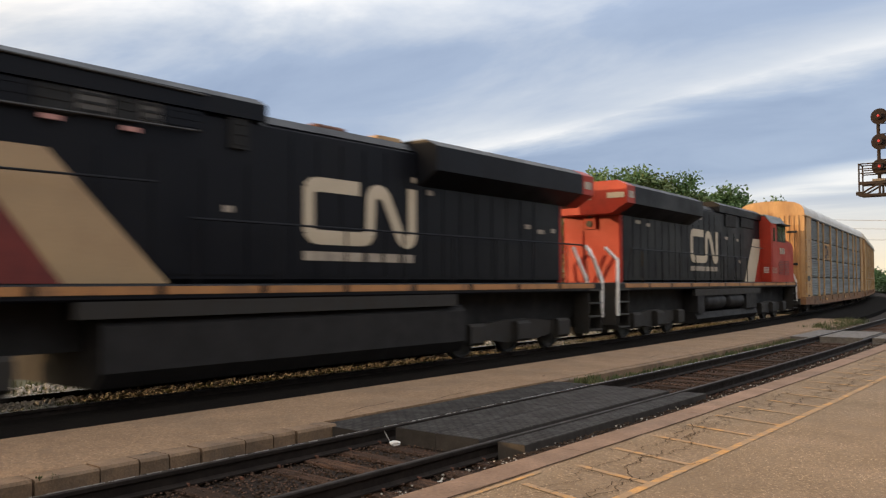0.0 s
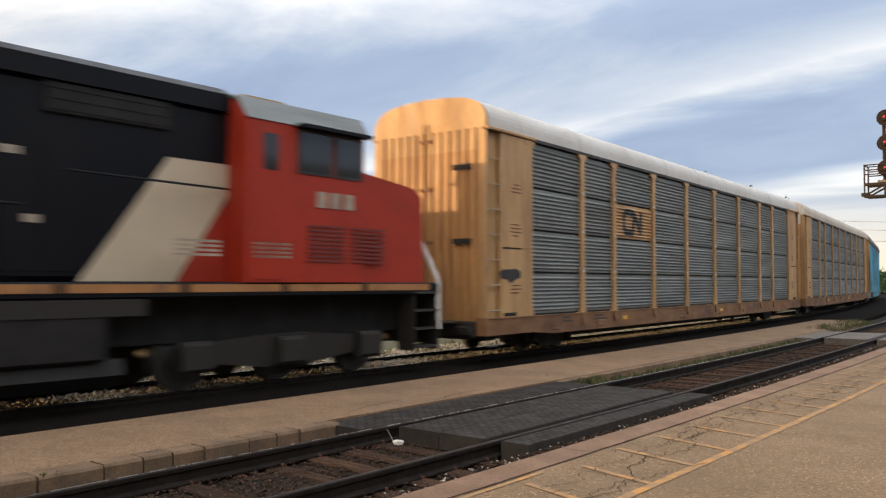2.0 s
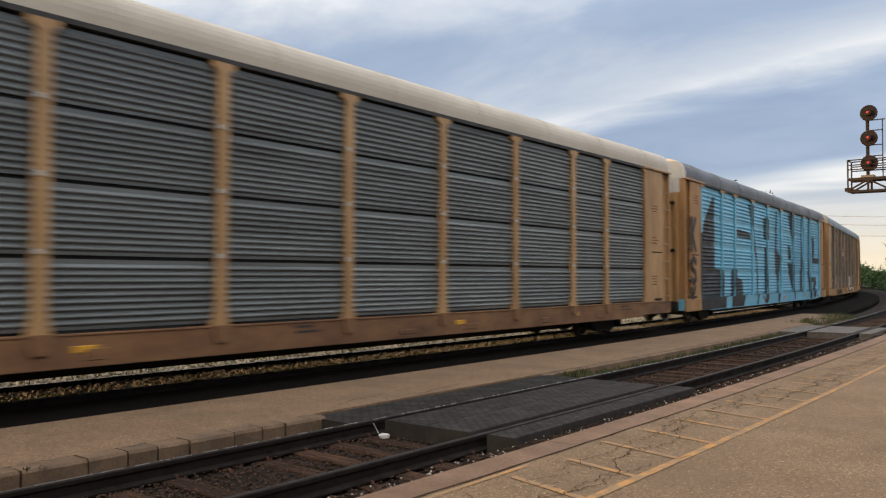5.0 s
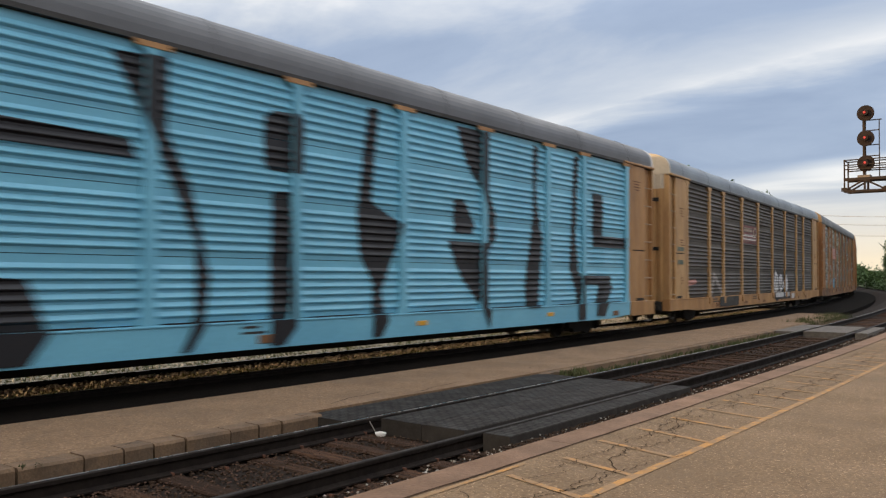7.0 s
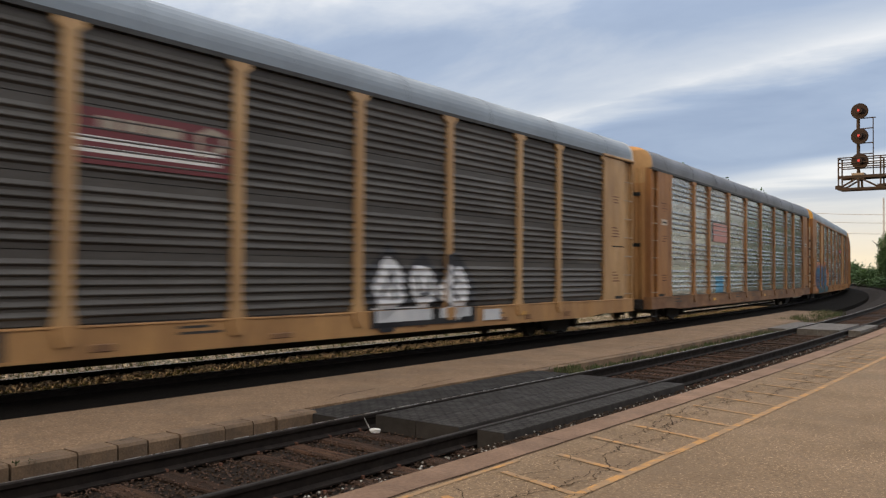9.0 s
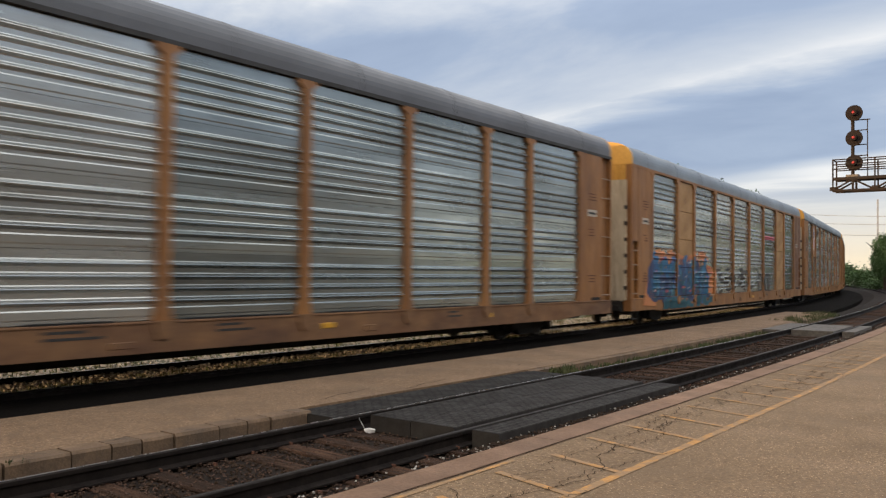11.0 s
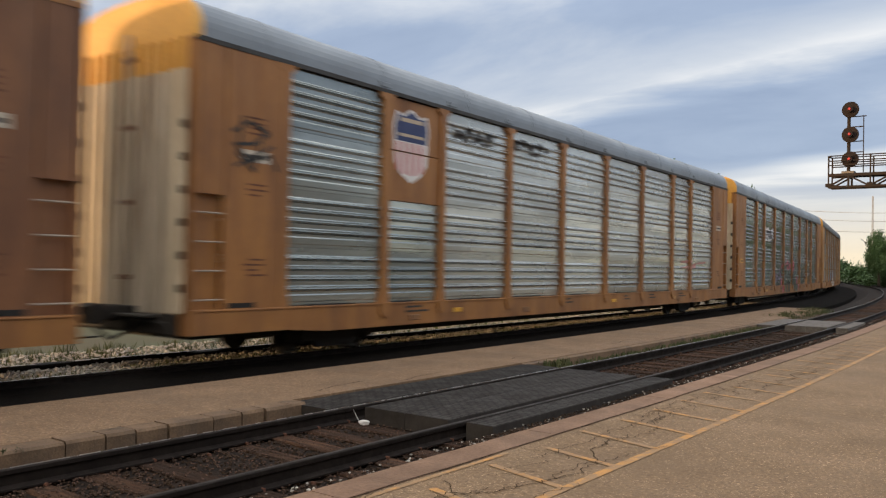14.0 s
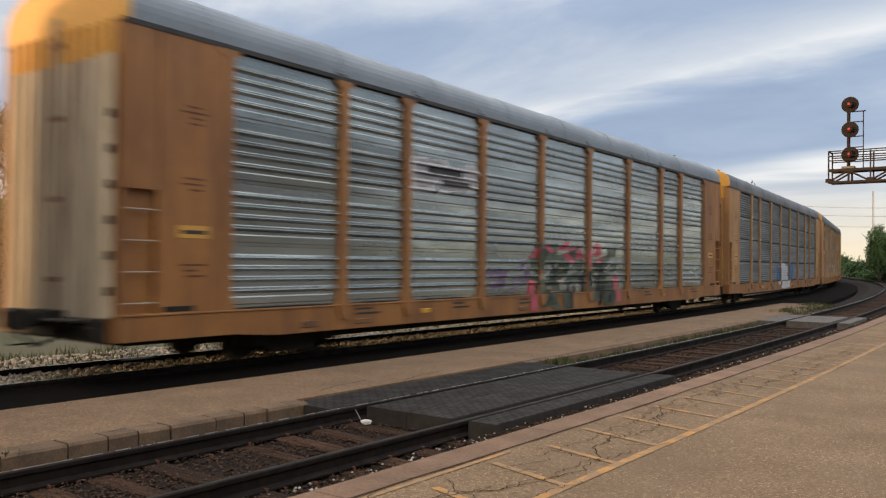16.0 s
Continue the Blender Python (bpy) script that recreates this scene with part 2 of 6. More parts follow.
M = {
    "concrete": material("concrete", (0.265, 0.166, 0.092), (0.198, 0.122, 0.066), 0.9, scale=1.2, fine=24, bump=0.9, dirt=(0.125, 0.083, 0.05), dirt_amount=0.5, grain=0.95, speck=(0.40, 0.28, 0.17)),
    "curb": material("curb", (0.225, 0.142, 0.08), (0.14, 0.09, 0.053), 0.9, scale=3, fine=40, bump=0.4, vary=0.14, dirt=(0.07, 0.052, 0.037), dirt_amount=0.65, grain=0.6),
    "edge": material("pink_edge_concrete", (0.285, 0.17, 0.105), (0.20, 0.12, 0.075), 0.9, scale=2, fine=30, bump=0.5, vary=0.12, dirt=(0.12, 0.078, 0.05), dirt_amount=0.5, grain=0.7),
    "asphalt": material("asphalt", (0.283, 0.184, 0.10), (0.206, 0.134, 0.073), 0.92, scale=0.9, fine=30, bump=1.0, dirt=(0.15, 0.10, 0.057), dirt_amount=0.6, grain=1.0, speck=(0.53, 0.38, 0.23)),
    "crack": material("crack", (0.035, 0.023, 0.014), rough=0.95, spec=0.05),
    "yellow": material("yellow_paint", (0.60, 0.29, 0.065), (0.40, 0.22, 0.085), 0.85, scale=9, fine=60, bump=0.3, dirt=(0.26, 0.172, 0.095), dirt_amount=1.25, grain=0.6),
    "ballast": material("ballast", (0.026, 0.016, 0.010), (0.011, 0.007, 0.005), 0.95, scale=6, fine=25, bump=0.8, spec=0.2),
    "ballast_grey": material("ballast_grey", (0.20, 0.185, 0.155), (0.10, 0.09, 0.075), 0.95, scale=5, fine=20, bump=0.8),
    "stone": material("stone", (0.062, 0.038, 0.024), (0.022, 0.014, 0.009), 0.95, scale=9, vary=0.4, bump=0.3, spec=0.2),
    "stone_pale": material("stone_pale", (0.42, 0.40, 0.365), (0.20, 0.185, 0.16), 0.9, scale=9, vary=0.3, bump=0.3),
    # paler copy of the stone: light coming under the cars is in the colour
    "stone_lit": material("lit_stone", (0.62, 0.60, 0.55), (0.38, 0.36, 0.32), 0.9, scale=9, vary=0.3, bump=0.3),
    "tie": material("tie_wood", (0.085, 0.043, 0.023), (0.03, 0.017, 0.011), 0.95, scale=4, fine=40, streak=(0.5, 6, 6), vary=0.4, bump=0.6, dirt=(0.016, 0.012, 0.009), dirt_amount=0.7, spec=0.2),
    "rail": material("rail_steel", (0.02, 0.015, 0.012), (0.012, 0.009, 0.008), 0.8, scale=6, bump=0.15, spec=0.15),
    "rail_top": material("rail_top", (0.55, 0.54, 0.53), (0.45, 0.44, 0.43), 0.27, metal=0.9, scale=4, bump=0.02),
    # dark copy of the running surface, for the rail that shows no glint
    "rail_no_glint": material("rail_no_glint", (0.030, 0.024, 0.020), (0.02, 0.016, 0.013), 0.62, metal=0.3, scale=4, bump=0.05, spec=0.3),
    "rubber": material("rubber", (0.05, 0.045, 0.041), (0.034, 0.03, 0.027), 0.8, scale=4, fine=50, bump=0.2, vary=0.15, spec=0.2),
    "grass": material("grass", (0.035, 0.05, 0.016), (0.06, 0.052, 0.026), 0.95, scale=0.4, fine=8, bump=0.5),
    "leaf": material("leaf", (0.075, 0.15, 0.04), (0.045, 0.095, 0.028), 0.7, scale=0.6, fine=4, bump=0),
    "leaf_warm": material("leaf_warm", (0.10, 0.145, 0.04), (0.055, 0.085, 0.025), 0.7, scale=0.6, fine=4, bump=0),
    "bark": material("bark", (0.10, 0.075, 0.055), (0.05, 0.038, 0.03), 0.95, scale=3, fine=20, streak=(4, 4, 0.6), bump=0.6),
    "tan": material("tan_paint", (0.47, 0.26, 0.10), (0.38, 0.20, 0.072), 0.55, scale=1.6, fine=16, streak=(1.6, 1.6, 0.4), bump=0.08, dirt=(0.19, 0.095, 0.042), dirt_amount=0.85),
    "tan_pale": material("pale_tan_paint", (0.53, 0.335, 0.155), (0.43, 0.255, 0.105), 0.55, scale=1.6, fine=16, streak=(1.6, 1.6, 0.4), bump=0.08, dirt=(0.21, 0.115, 0.055), dirt_amount=0.85),
    "brown": material("brown_paint", (0.37, 0.168, 0.046), (0.29, 0.125, 0.034), 0.55, scale=1.6, fine=16, streak=(1.6, 1.6, 0.4), bump=0.08, dirt=(0.125, 0.055, 0.026), dirt_amount=0.9),
    "galv": material("galvanised_steel", (0.54, 0.56, 0.535), (0.41, 0.43, 0.41), 0.24, metal=0.7, scale=1.1, fine=18, streak=(1, 0.3, 1.6), bump=0.012, vary=0.2, grain=0.2, dirt=(0.30, 0.275, 0.24), dirt_amount=0.35),
    # darker copy of galv: duller cars, and dark reflections put into the colour
    "galv_green": material("dim_galvanised_steel", (0.40, 0.44, 0.43), (0.26, 0.295, 0.29), 0.21, metal=0.72, scale=1.1, fine=18, streak=(1, 0.3, 1.6), bump=0.012, vary=0.22, grain=0.2, dirt=(0.18, 0.19, 0.18), dirt_amount=0.35),
    "galv_dull": material("dull_galvanised_steel", (0.185, 0.205, 0.205), (0.135, 0.15, 0.15), 0.46, metal=0.4, scale=0.9, fine=18, streak=(1, 0.25, 3), bump=0.02, vary=0.09, dirt=(0.085, 0.085, 0.082), dirt_amount=0.45),
    "galv_dark": material("grimy_galvanised_steel", (0.092, 0.084, 0.074), (0.06, 0.054, 0.048), 0.6, metal=0.25, scale=0.9, fine=18, streak=(1, 0.3, 2), bump=0.03, vary=0.1, dirt=(0.042, 0.036, 0.03), dirt_amount=0.5),
    "blue": material("sky_blue_spray_paint", (0.18, 0.49, 0.66), (0.145, 0.42, 0.59), 0.4, scale=0.8, fine=14, bump=0.05, vary=0.05),
    "spray_black": material("black_spray_paint", (0.012, 0.013, 0.018), rough=0.5, bump=0.05),
    "roof_white": material("roof_white", (0.62, 0.61, 0.58), (0.52, 0.51, 0.48), 0.55, scale=0.5, fine=12, bump=0.05),
    "roof_grey": material("roof_grey", (0.15, 0.155, 0.165), (0.115, 0.12, 0.13), 0.5, metal=0.2, scale=0.5, fine=12, bump=0.05),
    "under": material("underframe_black", (0.012, 0.011, 0.010), (0.022, 0.018, 0.014), 0.8, scale=3, bump=0.2),
    "gap": material("dark_gap", (0.01, 0.01, 0.01), rough=0.9),
    "loco_black": material("loco_black_paint", (0.0052, 0.0062, 0.0092), (0.0075, 0.008, 0.0105), 0.45, scale=0.8, fine=14, bump=0.04, spec=0.14),
    "loco_red": material("loco_red_paint", (0.37, 0.030, 0.012), (0.30, 0.026, 0.012), 0.5, scale=0.8, fine=14, bump=0.04, spec=0.3, dirt=(0.14, 0.018, 0.01), dirt_amount=0.3),
    "flag_tan": material("golden_cream_paint", (0.40, 0.275, 0.15), (0.33, 0.22, 0.12), 0.5, scale=0.8, bump=0.04),
    "cream": material("cream_paint", (0.54, 0.45, 0.33), (0.47, 0.39, 0.28), 0.5, scale=0.8, bump=0.04),
    "white": material("white_paint", (0.75, 0.74, 0.72), (0.68, 0.67, 0.64), 0.5, scale=2, bump=0.04),
    "dark_steel": material("dark_steel", (0.05, 0.048, 0.046), (0.035, 0.033, 0.03), 0.6, metal=0.3, scale=3, bump=0.1),
    "gantry": material("gantry_steel", (0.03, 0.027, 0.026), (0.04, 0.028, 0.022), 0.8, scale=3, bump=0.1, spec=0.1),
    "sill_orange": material("sill_orange_paint", (0.42, 0.19, 0.06), (0.30, 0.14, 0.05), 0.6, scale=2, bump=0.05, dirt=(0.06, 0.04, 0.03), dirt_amount=0.3),
    "loco_dark_red": material("dark_red_paint", (0.16, 0.02, 0.015), rough=0.5),
    # worn cream paint; on the ladder rungs it paints in a highlight
    "cream_worn": material("worn_cream_paint", (0.45, 0.38, 0.29), (0.25, 0.21, 0.17), 0.6, scale=4, bump=0.05),
    "under_grey": material("underframe_grey", (0.017, 0.016, 0.016), (0.011, 0.010, 0.010), 0.7, scale=2, bump=0.15, spec=0.3),
    "rust": material("rust", (0.16, 0.06, 0.03), (0.09, 0.04, 0.025), 0.85, scale=4, bump=0.2),
    # near black: the shade beside the train is put into this colour
    "near_black": material("shaded_trackbed", (0.0075, 0.0066, 0.0058), (0.012, 0.010, 0.0085), 0.95, scale=3, fine=30, bump=0.5, spec=0.03),
    "weeds": material("weeds", (0.045, 0.07, 0.02), (0.08, 0.082, 0.034), 0.9, scale=2, fine=20, bump=0.2, vary=0.25),
    "red_plate": material("maroon_plate", (0.16, 0.03, 0.035), rough=0.5),
    "pink": material("faded_pink_plate", (0.52, 0.25, 0.22), (0.40, 0.20, 0.17), 0.6, bump=0.05),
    "navy": material("navy_paint", (0.03, 0.05, 0.15), rough=0.5),
    "shield_pink": material("faded_red_stripe", (0.55, 0.13, 0.13), (0.46, 0.11, 0.11), 0.5),
    "spray_blue": material("blue_spray_paint", (0.012, 0.085, 0.27), (0.012, 0.15, 0.27), 0.5, scale=2.5, bump=0.05),
    "spray_cyan": material("cyan_spray_paint", (0.10, 0.33, 0.46), (0.06, 0.22, 0.36), 0.5, scale=2.5, bump=0.05),
    "spray_orange": material("orange_spray_paint", (0.62, 0.17, 0.06), (0.55, 0.25, 0.08), 0.5, scale=2.5, bump=0.05),
    "spray_teal": material("teal_spray_paint", (0.02, 0.13, 0.16), (0.015, 0.09, 0.13), 0.5, scale=2.5, bump=0.05),
    "spray_white": material("white_spray_paint", (0.62, 0.62, 0.62), (0.50, 0.51, 0.53), 0.55, scale=2.5, bump=0.05),
    "spray_green": material("green_spray_paint", (0.11, 0.14, 0.10), (0.07, 0.095, 0.07), 0.5, scale=2.5, bump=0.05),
    "spray_pink": material("pink_spray_paint", (0.55, 0.10, 0.14), (0.45, 0.08, 0.12), 0.5, scale=2.5, bump=0.05),
    "wood_board": material("weathered_board", (0.15, 0.135, 0.12), (0.095, 0.085, 0.075), 0.9, scale=3, streak=(5, 0.6, 5), bump=0.3),
    "tan_flat": material("tan_sheet", (0.43, 0.25, 0.10), (0.36, 0.20, 0.075), 0.6, scale=1.6, fine=14, bump=0.08, dirt=(0.2, 0.11, 0.05), dirt_amount=0.3),
    "tan_bright": material("bright_ochre_paint", (0.68, 0.37, 0.07), (0.58, 0.31, 0.06), 0.55, scale=0.8, fine=14, bump=0.08),
    "door_grey": material("streaked_grey_door", (0.62, 0.55, 0.43), (0.42, 0.36, 0.265), 0.6, scale=2.5, fine=14, streak=(3, 3, 0.25), bump=0.08, dirt=(0.16, 0.10, 0.06), dirt_amount=0.6),
    "roof_cream": material("roof_cream", (0.55, 0.49, 0.40), (0.46, 0.41, 0.33), 0.55, scale=0.5, fine=12, bump=0.05),
    "roof_light": material("roof_blue_grey", (0.25, 0.29, 0.325), (0.20, 0.232, 0.265), 0.5, metal=0.2, scale=0.5, fine=12, bump=0.05),
    "stain": material("dark_stain", (0.13, 0.10, 0.075), rough=0.9),
    "stone_rust": material("stone_rust", (0.115, 0.06, 0.037), (0.06, 0.034, 0.023), 0.95, scale=9, bump=0.3),
    "paper": material("paper", (0.75, 0.74, 0.72), rough=0.8),
    "head_black": material("signal_backplate", (0.024, 0.020, 0.020), (0.032, 0.025, 0.024), 0.85, scale=3, bump=0.05, spec=0.05),
    "pole_base": material("pole_base_paint", (0.20, 0.17, 0.14), rough=0.7),
    "mast": material("mast_grey", (0.35, 0.33, 0.32), rough=0.7),
    "sill_brown": material("rusty_sill", (0.29, 0.15, 0.06), (0.18, 0.085, 0.038), 0.7, scale=1.8, fine=16, streak=(1, 0.5, 1), bump=0.1, dirt=(0.075, 0.038, 0.024), dirt_amount=0.9),
    # plain grey of the added, unseen block behind the camera
    "block_grey": material("unseen_block_grey", (0.13, 0.135, 0.135), (0.10, 0.105, 0.105), 0.9, scale=2, fine=30, bump=0.3),
    "twig": material("twig", (0.24, 0.19, 0.13), (0.17, 0.16, 0.08), 0.9, scale=0.6, fine=4, bump=0),
    "spray_purple": material("purple_spray_paint", (0.12, 0.07, 0.16), (0.2, 0.16, 0.22), 0.5, scale=2.5, bump=0.05),
    "cream_rust": material("rust_streaked_cream", (0.66, 0.58, 0.43), (0.48, 0.40, 0.28), 0.6, scale=2, fine=14, streak=(2, 2, 0.4), bump=0.06, dirt=(0.18, 0.10, 0.055), dirt_amount=0.35),
    "brown_dark": material("dark_rusty_brown_paint", (0.25, 0.11, 0.042), (0.17, 0.07, 0.03), 0.6, scale=1.4, fine=16, streak=(1.6, 1.6, 0.4), bump=0.08, dirt=(0.07, 0.034, 0.02), dirt_amount=0.8),
    "signal_red": glowing("signal_red", (0.30, 0.012, 0.016), 0.55),
    "amber": material("reflector_yellow", (0.72, 0.38, 0.03), (0.6, 0.3, 0.03), 0.35, scale=6, bump=0.02),
}
def stud(mat, scale):
    """Raised rows of studs on a moulded sheet."""
    n, l = mat.node_tree.nodes, mat.node_tree.links
    geo = n.new("ShaderNodeNewGeometry")
    br = n.new("ShaderNodeTexBrick")
    br.inputs["Scale"].default_value = scale
    br.inputs["Mortar Size"].default_value = 0.05
    br.inputs["Color1"].default_value = br.inputs["Color2"].default_value = (1, 1, 1, 1)
    br.inputs["Mortar"].default_value = (0, 0, 0, 1)
    l.new(geo.outputs["Position"], br.inputs["Vector"])
    bp = n.new("ShaderNodeBump")
    bp.inputs["Strength"].default_value, bp.inputs["Distance"].default_value = 0.9, 0.02
    l.new(br.outputs["Color"], bp.inputs["Height"])
    bs = n["Principled BSDF"]
    l.new(bp.outputs[0], bs.inputs["Normal"])
    old = bs.inputs["Base Color"].links[0].from_socket
    mx = n.new("ShaderNodeMix")
    mx.data_type, mx.blend_type = "RGBA", "MULTIPLY"
    nz = n.new("ShaderNodeSeparateXYZ")
    l.new(geo.outputs["True Normal"], nz.inputs[0])
    up = n.new("ShaderNodeMapRange")
    for k, v in enumerate((0.5, 0.9, 0.0, 0.75)):
        up.inputs[k + 1].default_value = v
    l.new(nz.outputs[2], up.inputs[0])
    l.new(up.outputs[0], mx.inputs[0])
    l.new(up.outputs[0], bp.inputs["Strength"])
    l.new(old, mx.inputs[6])
    l.new(br.outputs["Color"], mx.inputs[7])
    l.new(mx.outputs[2], bs.inputs["Base Color"])


stud(M["rubber"], 3.2)
GLASS = bpy.data.materials.new("cab_glass")
GLASS.use_nodes = True
_g = GLASS.node_tree.nodes["Principled BSDF"]
_g.inputs["Base Color"].default_value = (0.03, 0.035, 0.04, 1)
_g.inputs["Roughness"].default_value = 0.06
M["glass"] = GLASS


# ---------------------------------------------------------------- mesh helpers
class Shape:
    """Collects vertices and faces for one mesh."""

    def __init__(self):
        self.v, self.f = [], []

    def box(self, x0, x1, y0, y1, z0, z1, c=0.0):
        """A box; c chamfers the edges along its longest axis."""
        if c <= 0:
            k = len(self.v)
            self.v += [(x, y, z) for x in (x0, x1) for y in (y0, y1) for z in (z0, z1)]
            self.f += [tuple(k + i for i in q) for q in ((0, 1, 3, 2), (4, 6, 7, 5), (0, 4, 5, 1), (2, 3, 7, 6), (0, 2, 6, 4), (1, 5, 7, 3))]
            return self
        d = (x1 - x0, y1 - y0, z1 - z0)
        a = d.index(max(d))
        lo, hi = (x0, y0, z0), (x1, y1, z1)
        p, q = [i for i in range(3) if i != a]
        c = min(c, d[p] * 0.45, d[q] * 0.45)
        ring = [(lo[p] + c, lo[q]), (hi[p] - c, lo[q]), (hi[p], lo[q] + c), (hi[p], hi[q] - c), (hi[p] - c, hi[q]), (lo[p] + c, hi[q]), (lo[p], hi[q] - c), (lo[p], lo[q] + c)]
        if a == 1:
            ring.reverse()
        return self.prism(ring, lo[a], hi[a], a)

    def prism(self, ring, t0, t1, axis):
        """A polygon of (p, q), the two other axes in order, drawn out along axis from t0 to t1."""
        k, n = len(self.v), len(ring)
        for t in (t0, t1):
            for p, q in ring:
                w = [p, q]
                w.insert(axis, t)
                self.v.append(tuple(w))
        for i in range(n):
            j = (i + 1) % n
            self.f.append((k + i, k + j, k + n + j, k + n + i))
        self.f.append(tuple(k + i for i in reversed(range(n))))
        self.f.append(tuple(k + n + i for i in range(n)))
        return self

    def tube(self, a, b, r, n=8, r2=None):
        """A round bar from a to b."""
        a, b = Vector(a), Vector(b)
        r2 = r if r2 is None else r2
        d = (b - a).normalized()
        u = d.orthogonal().normalized()
        w = d.cross(u)
        k = len(self.v)
        for p, rr in ((a, r), (b, r2)):
            for i in range(n):
                t = 2 * math.pi * i / n
                self.v.append(tuple(p + (u * math.cos(t) + w * math.sin(t)) * rr))
        for i in range(n):
            j = (i + 1) % n
            self.f.append((k + i, k + j, k + n + j, k + n + i))
        self.f.append(tuple(k + i for i in reversed(range(n))))
        self.f.append(tuple(k + n + i for i in range(n)))
        return self

    def path(self, pts, r, n=6):
        for a, b in zip(pts, pts[1:]):
            self.tube(a, b, r, n)
        return self

    def lathe(self, profile, centre, axis, n=20):
        """A profile of (radius, along) turned round an axis through centre."""
        k = len(self.v)
        p, q = [i for i in range(3) if i != axis]
        for r, t in profile:
            for i in range(n):
                a = 2 * math.pi * i / n
                w = list(centre)
                w[axis] += t
                w[p] += r * math.cos(a)
                w[q] += r * math.sin(a)
                self.v.append(tuple(w))
        m = len(profile)
        for s in range(m - 1):
            for i in range(n):
                j = (i + 1) % n
                self.f.append((k + s * n + i, k + s * n + j, k + (s + 1) * n + j, k + (s + 1) * n + i))
        self.f.append(tuple(k + i for i in range(n)))
        self.f.append(tuple(k + (m - 1) * n + i for i in reversed(range(n))))
        return self

    def flat(self, pts):
        k = len(self.v)
        self.v += [tuple(p) for p in pts]
        self.f.append(tuple(range(k, k + len(pts))))
        return self

    def mesh(self, name, mat, smooth=False):
        me = bpy.data.meshes.new(name)
        me.from_pydata(self.v, [], self.f)
        bm = bmesh.new()
        bm.from_mesh(me)
        bmesh.ops.recalc_face_normals(bm, faces=bm.faces)
        bm.to_mesh(me)
        bm.free()
        me.materials.append(mat)
        if smooth:
            for p in me.polygons:
                p.use_smooth = True
        return me


def part(name, shape, mat, parent=None, label="", smooth=False):
    ob = new(name, shape if isinstance(shape, bpy.types.Mesh) else shape.mesh(name, mat, smooth))
    if parent is not None:
        ob.parent = parent
    return tagged(ob, label)


def thing(name, label, category, group="", kind=""):
    e = new(name)
    e.empty_display_size = 0.2
    return tagged(e, label, category, group, kind)


# ---------------------------------------------------------------- plan: the tracks run along y, then bend to -x
BEND, RADIUS = 5.1, 474.0
NEAR_TRACK, MAIN_TRACK = -6.02, -12.25
DECK = 0.03          # platform tops above the rail tops


def place(s, x):
    """The ground point s metres along and x to the right of the line through the camera, and its heading."""
    if s < BEND:
        return x, s, 0.0
    a = (s - BEND) / RADIUS
    return -RADIUS + (RADIUS + x) * math.cos(a), BEND + (RADIUS + x) * math.sin(a), a


def stations(s0, s1):
    out, s = [s0], s0
    while s < s1 - 1e-6:
        s = min(s + (2.0 if -5 < s < 60 else 6.0), s1)
        out.append(s)
    return out


def sweep(shape, ring, s0, s1, steps=None):
    """A closed ring of (x, z) carried along the bend from s0 to s1."""
    ss = steps or stations(s0, s1)
    k, n = len(shape.v), len(ring)
    for s in ss:
        for x, z in ring:
            px, py, _ = place(s, x)
            shape.v.append((px, py, z))
    for i in range(len(ss) - 1):
        for j in range(n):
            q = (j + 1) % n
            shape.f.append((k + i * n + j, k + i * n + q, k + (i + 1) * n + q, k + (i + 1) * n + j))
    shape.f.append(tuple(k + j for j in reversed(range(n))))
    e = k + (len(ss) - 1) * n
    shape.f.append(tuple(e + j for j in range(n)))
    return shape


def on_plan(ob, s, x, z=0.0, turn=0.0):
    px, py, a = place(s, x)
    ob.matrix_basis = Matrix.Translation((px, py, z)) @ Matrix.Rotation(a + radians(turn), 4, "Z")
    return ob

# ---------------------------------------------------------------- ground, tracks, platforms
def structure(name, shape, mat, label, category, smooth=False):
    return tagged(part(name, shape, mat, None, label, smooth), "", category, "", "structure")


ground_shape = Shape()
ground_shape.flat([(-2500, -2500, -0.62), (2500, -2500, -0.62), (2500, 2500, -0.62), (-2500, 2500, -0.62)])
structure("ground", ground_shape, M["grass"], "weedy grass and soil around the railway", "ground")

bed = sweep(Shape(), [(-16.2, -0.6), (-14.4, -0.17), (-11.6, -0.17), (-11.4, -0.6)], -230, 420)
main_bed = structure("ballast_bed_main", bed, M["ballast_grey"], "grey crushed stone ballast under the main track", "ballast")
# dark strip along the main track, its colour includes the train's shade
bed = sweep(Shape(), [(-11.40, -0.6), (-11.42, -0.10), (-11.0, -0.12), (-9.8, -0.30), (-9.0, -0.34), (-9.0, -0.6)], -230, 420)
structure("oily_trackside", bed, M["near_black"], "black cinders beside the main track, coloured darker for the shade there", "ballast")
bed = sweep(Shape(), [(-9.0, -0.6), (-8.0, -0.2), (-4.4, -0.2), (-4.0, -0.6)], -60, 420)
near_bed = structure("ballast_bed_near", bed, M["ballast"], "dark oily ballast under the platform track", "ballast")

shoulder = sweep(Shape(), [(-4.95, -0.3), (-4.93, -0.16), (-4.78, -0.085), (-4.46, -0.06), (-4.455, -0.3)], 6.7, 41)
part("ballast_shoulder", shoulder, M["ballast"], near_bed, "stones heaped against the platform edge")
fill = sweep(Shape(), [(-12.94, -0.3), (-12.92, -0.085), (-11.60, -0.075), (-11.58, -0.3)], -30, 60)
part("crib_ballast", fill, M["ballast_grey"], main_bed, "grey stones filling the main track")

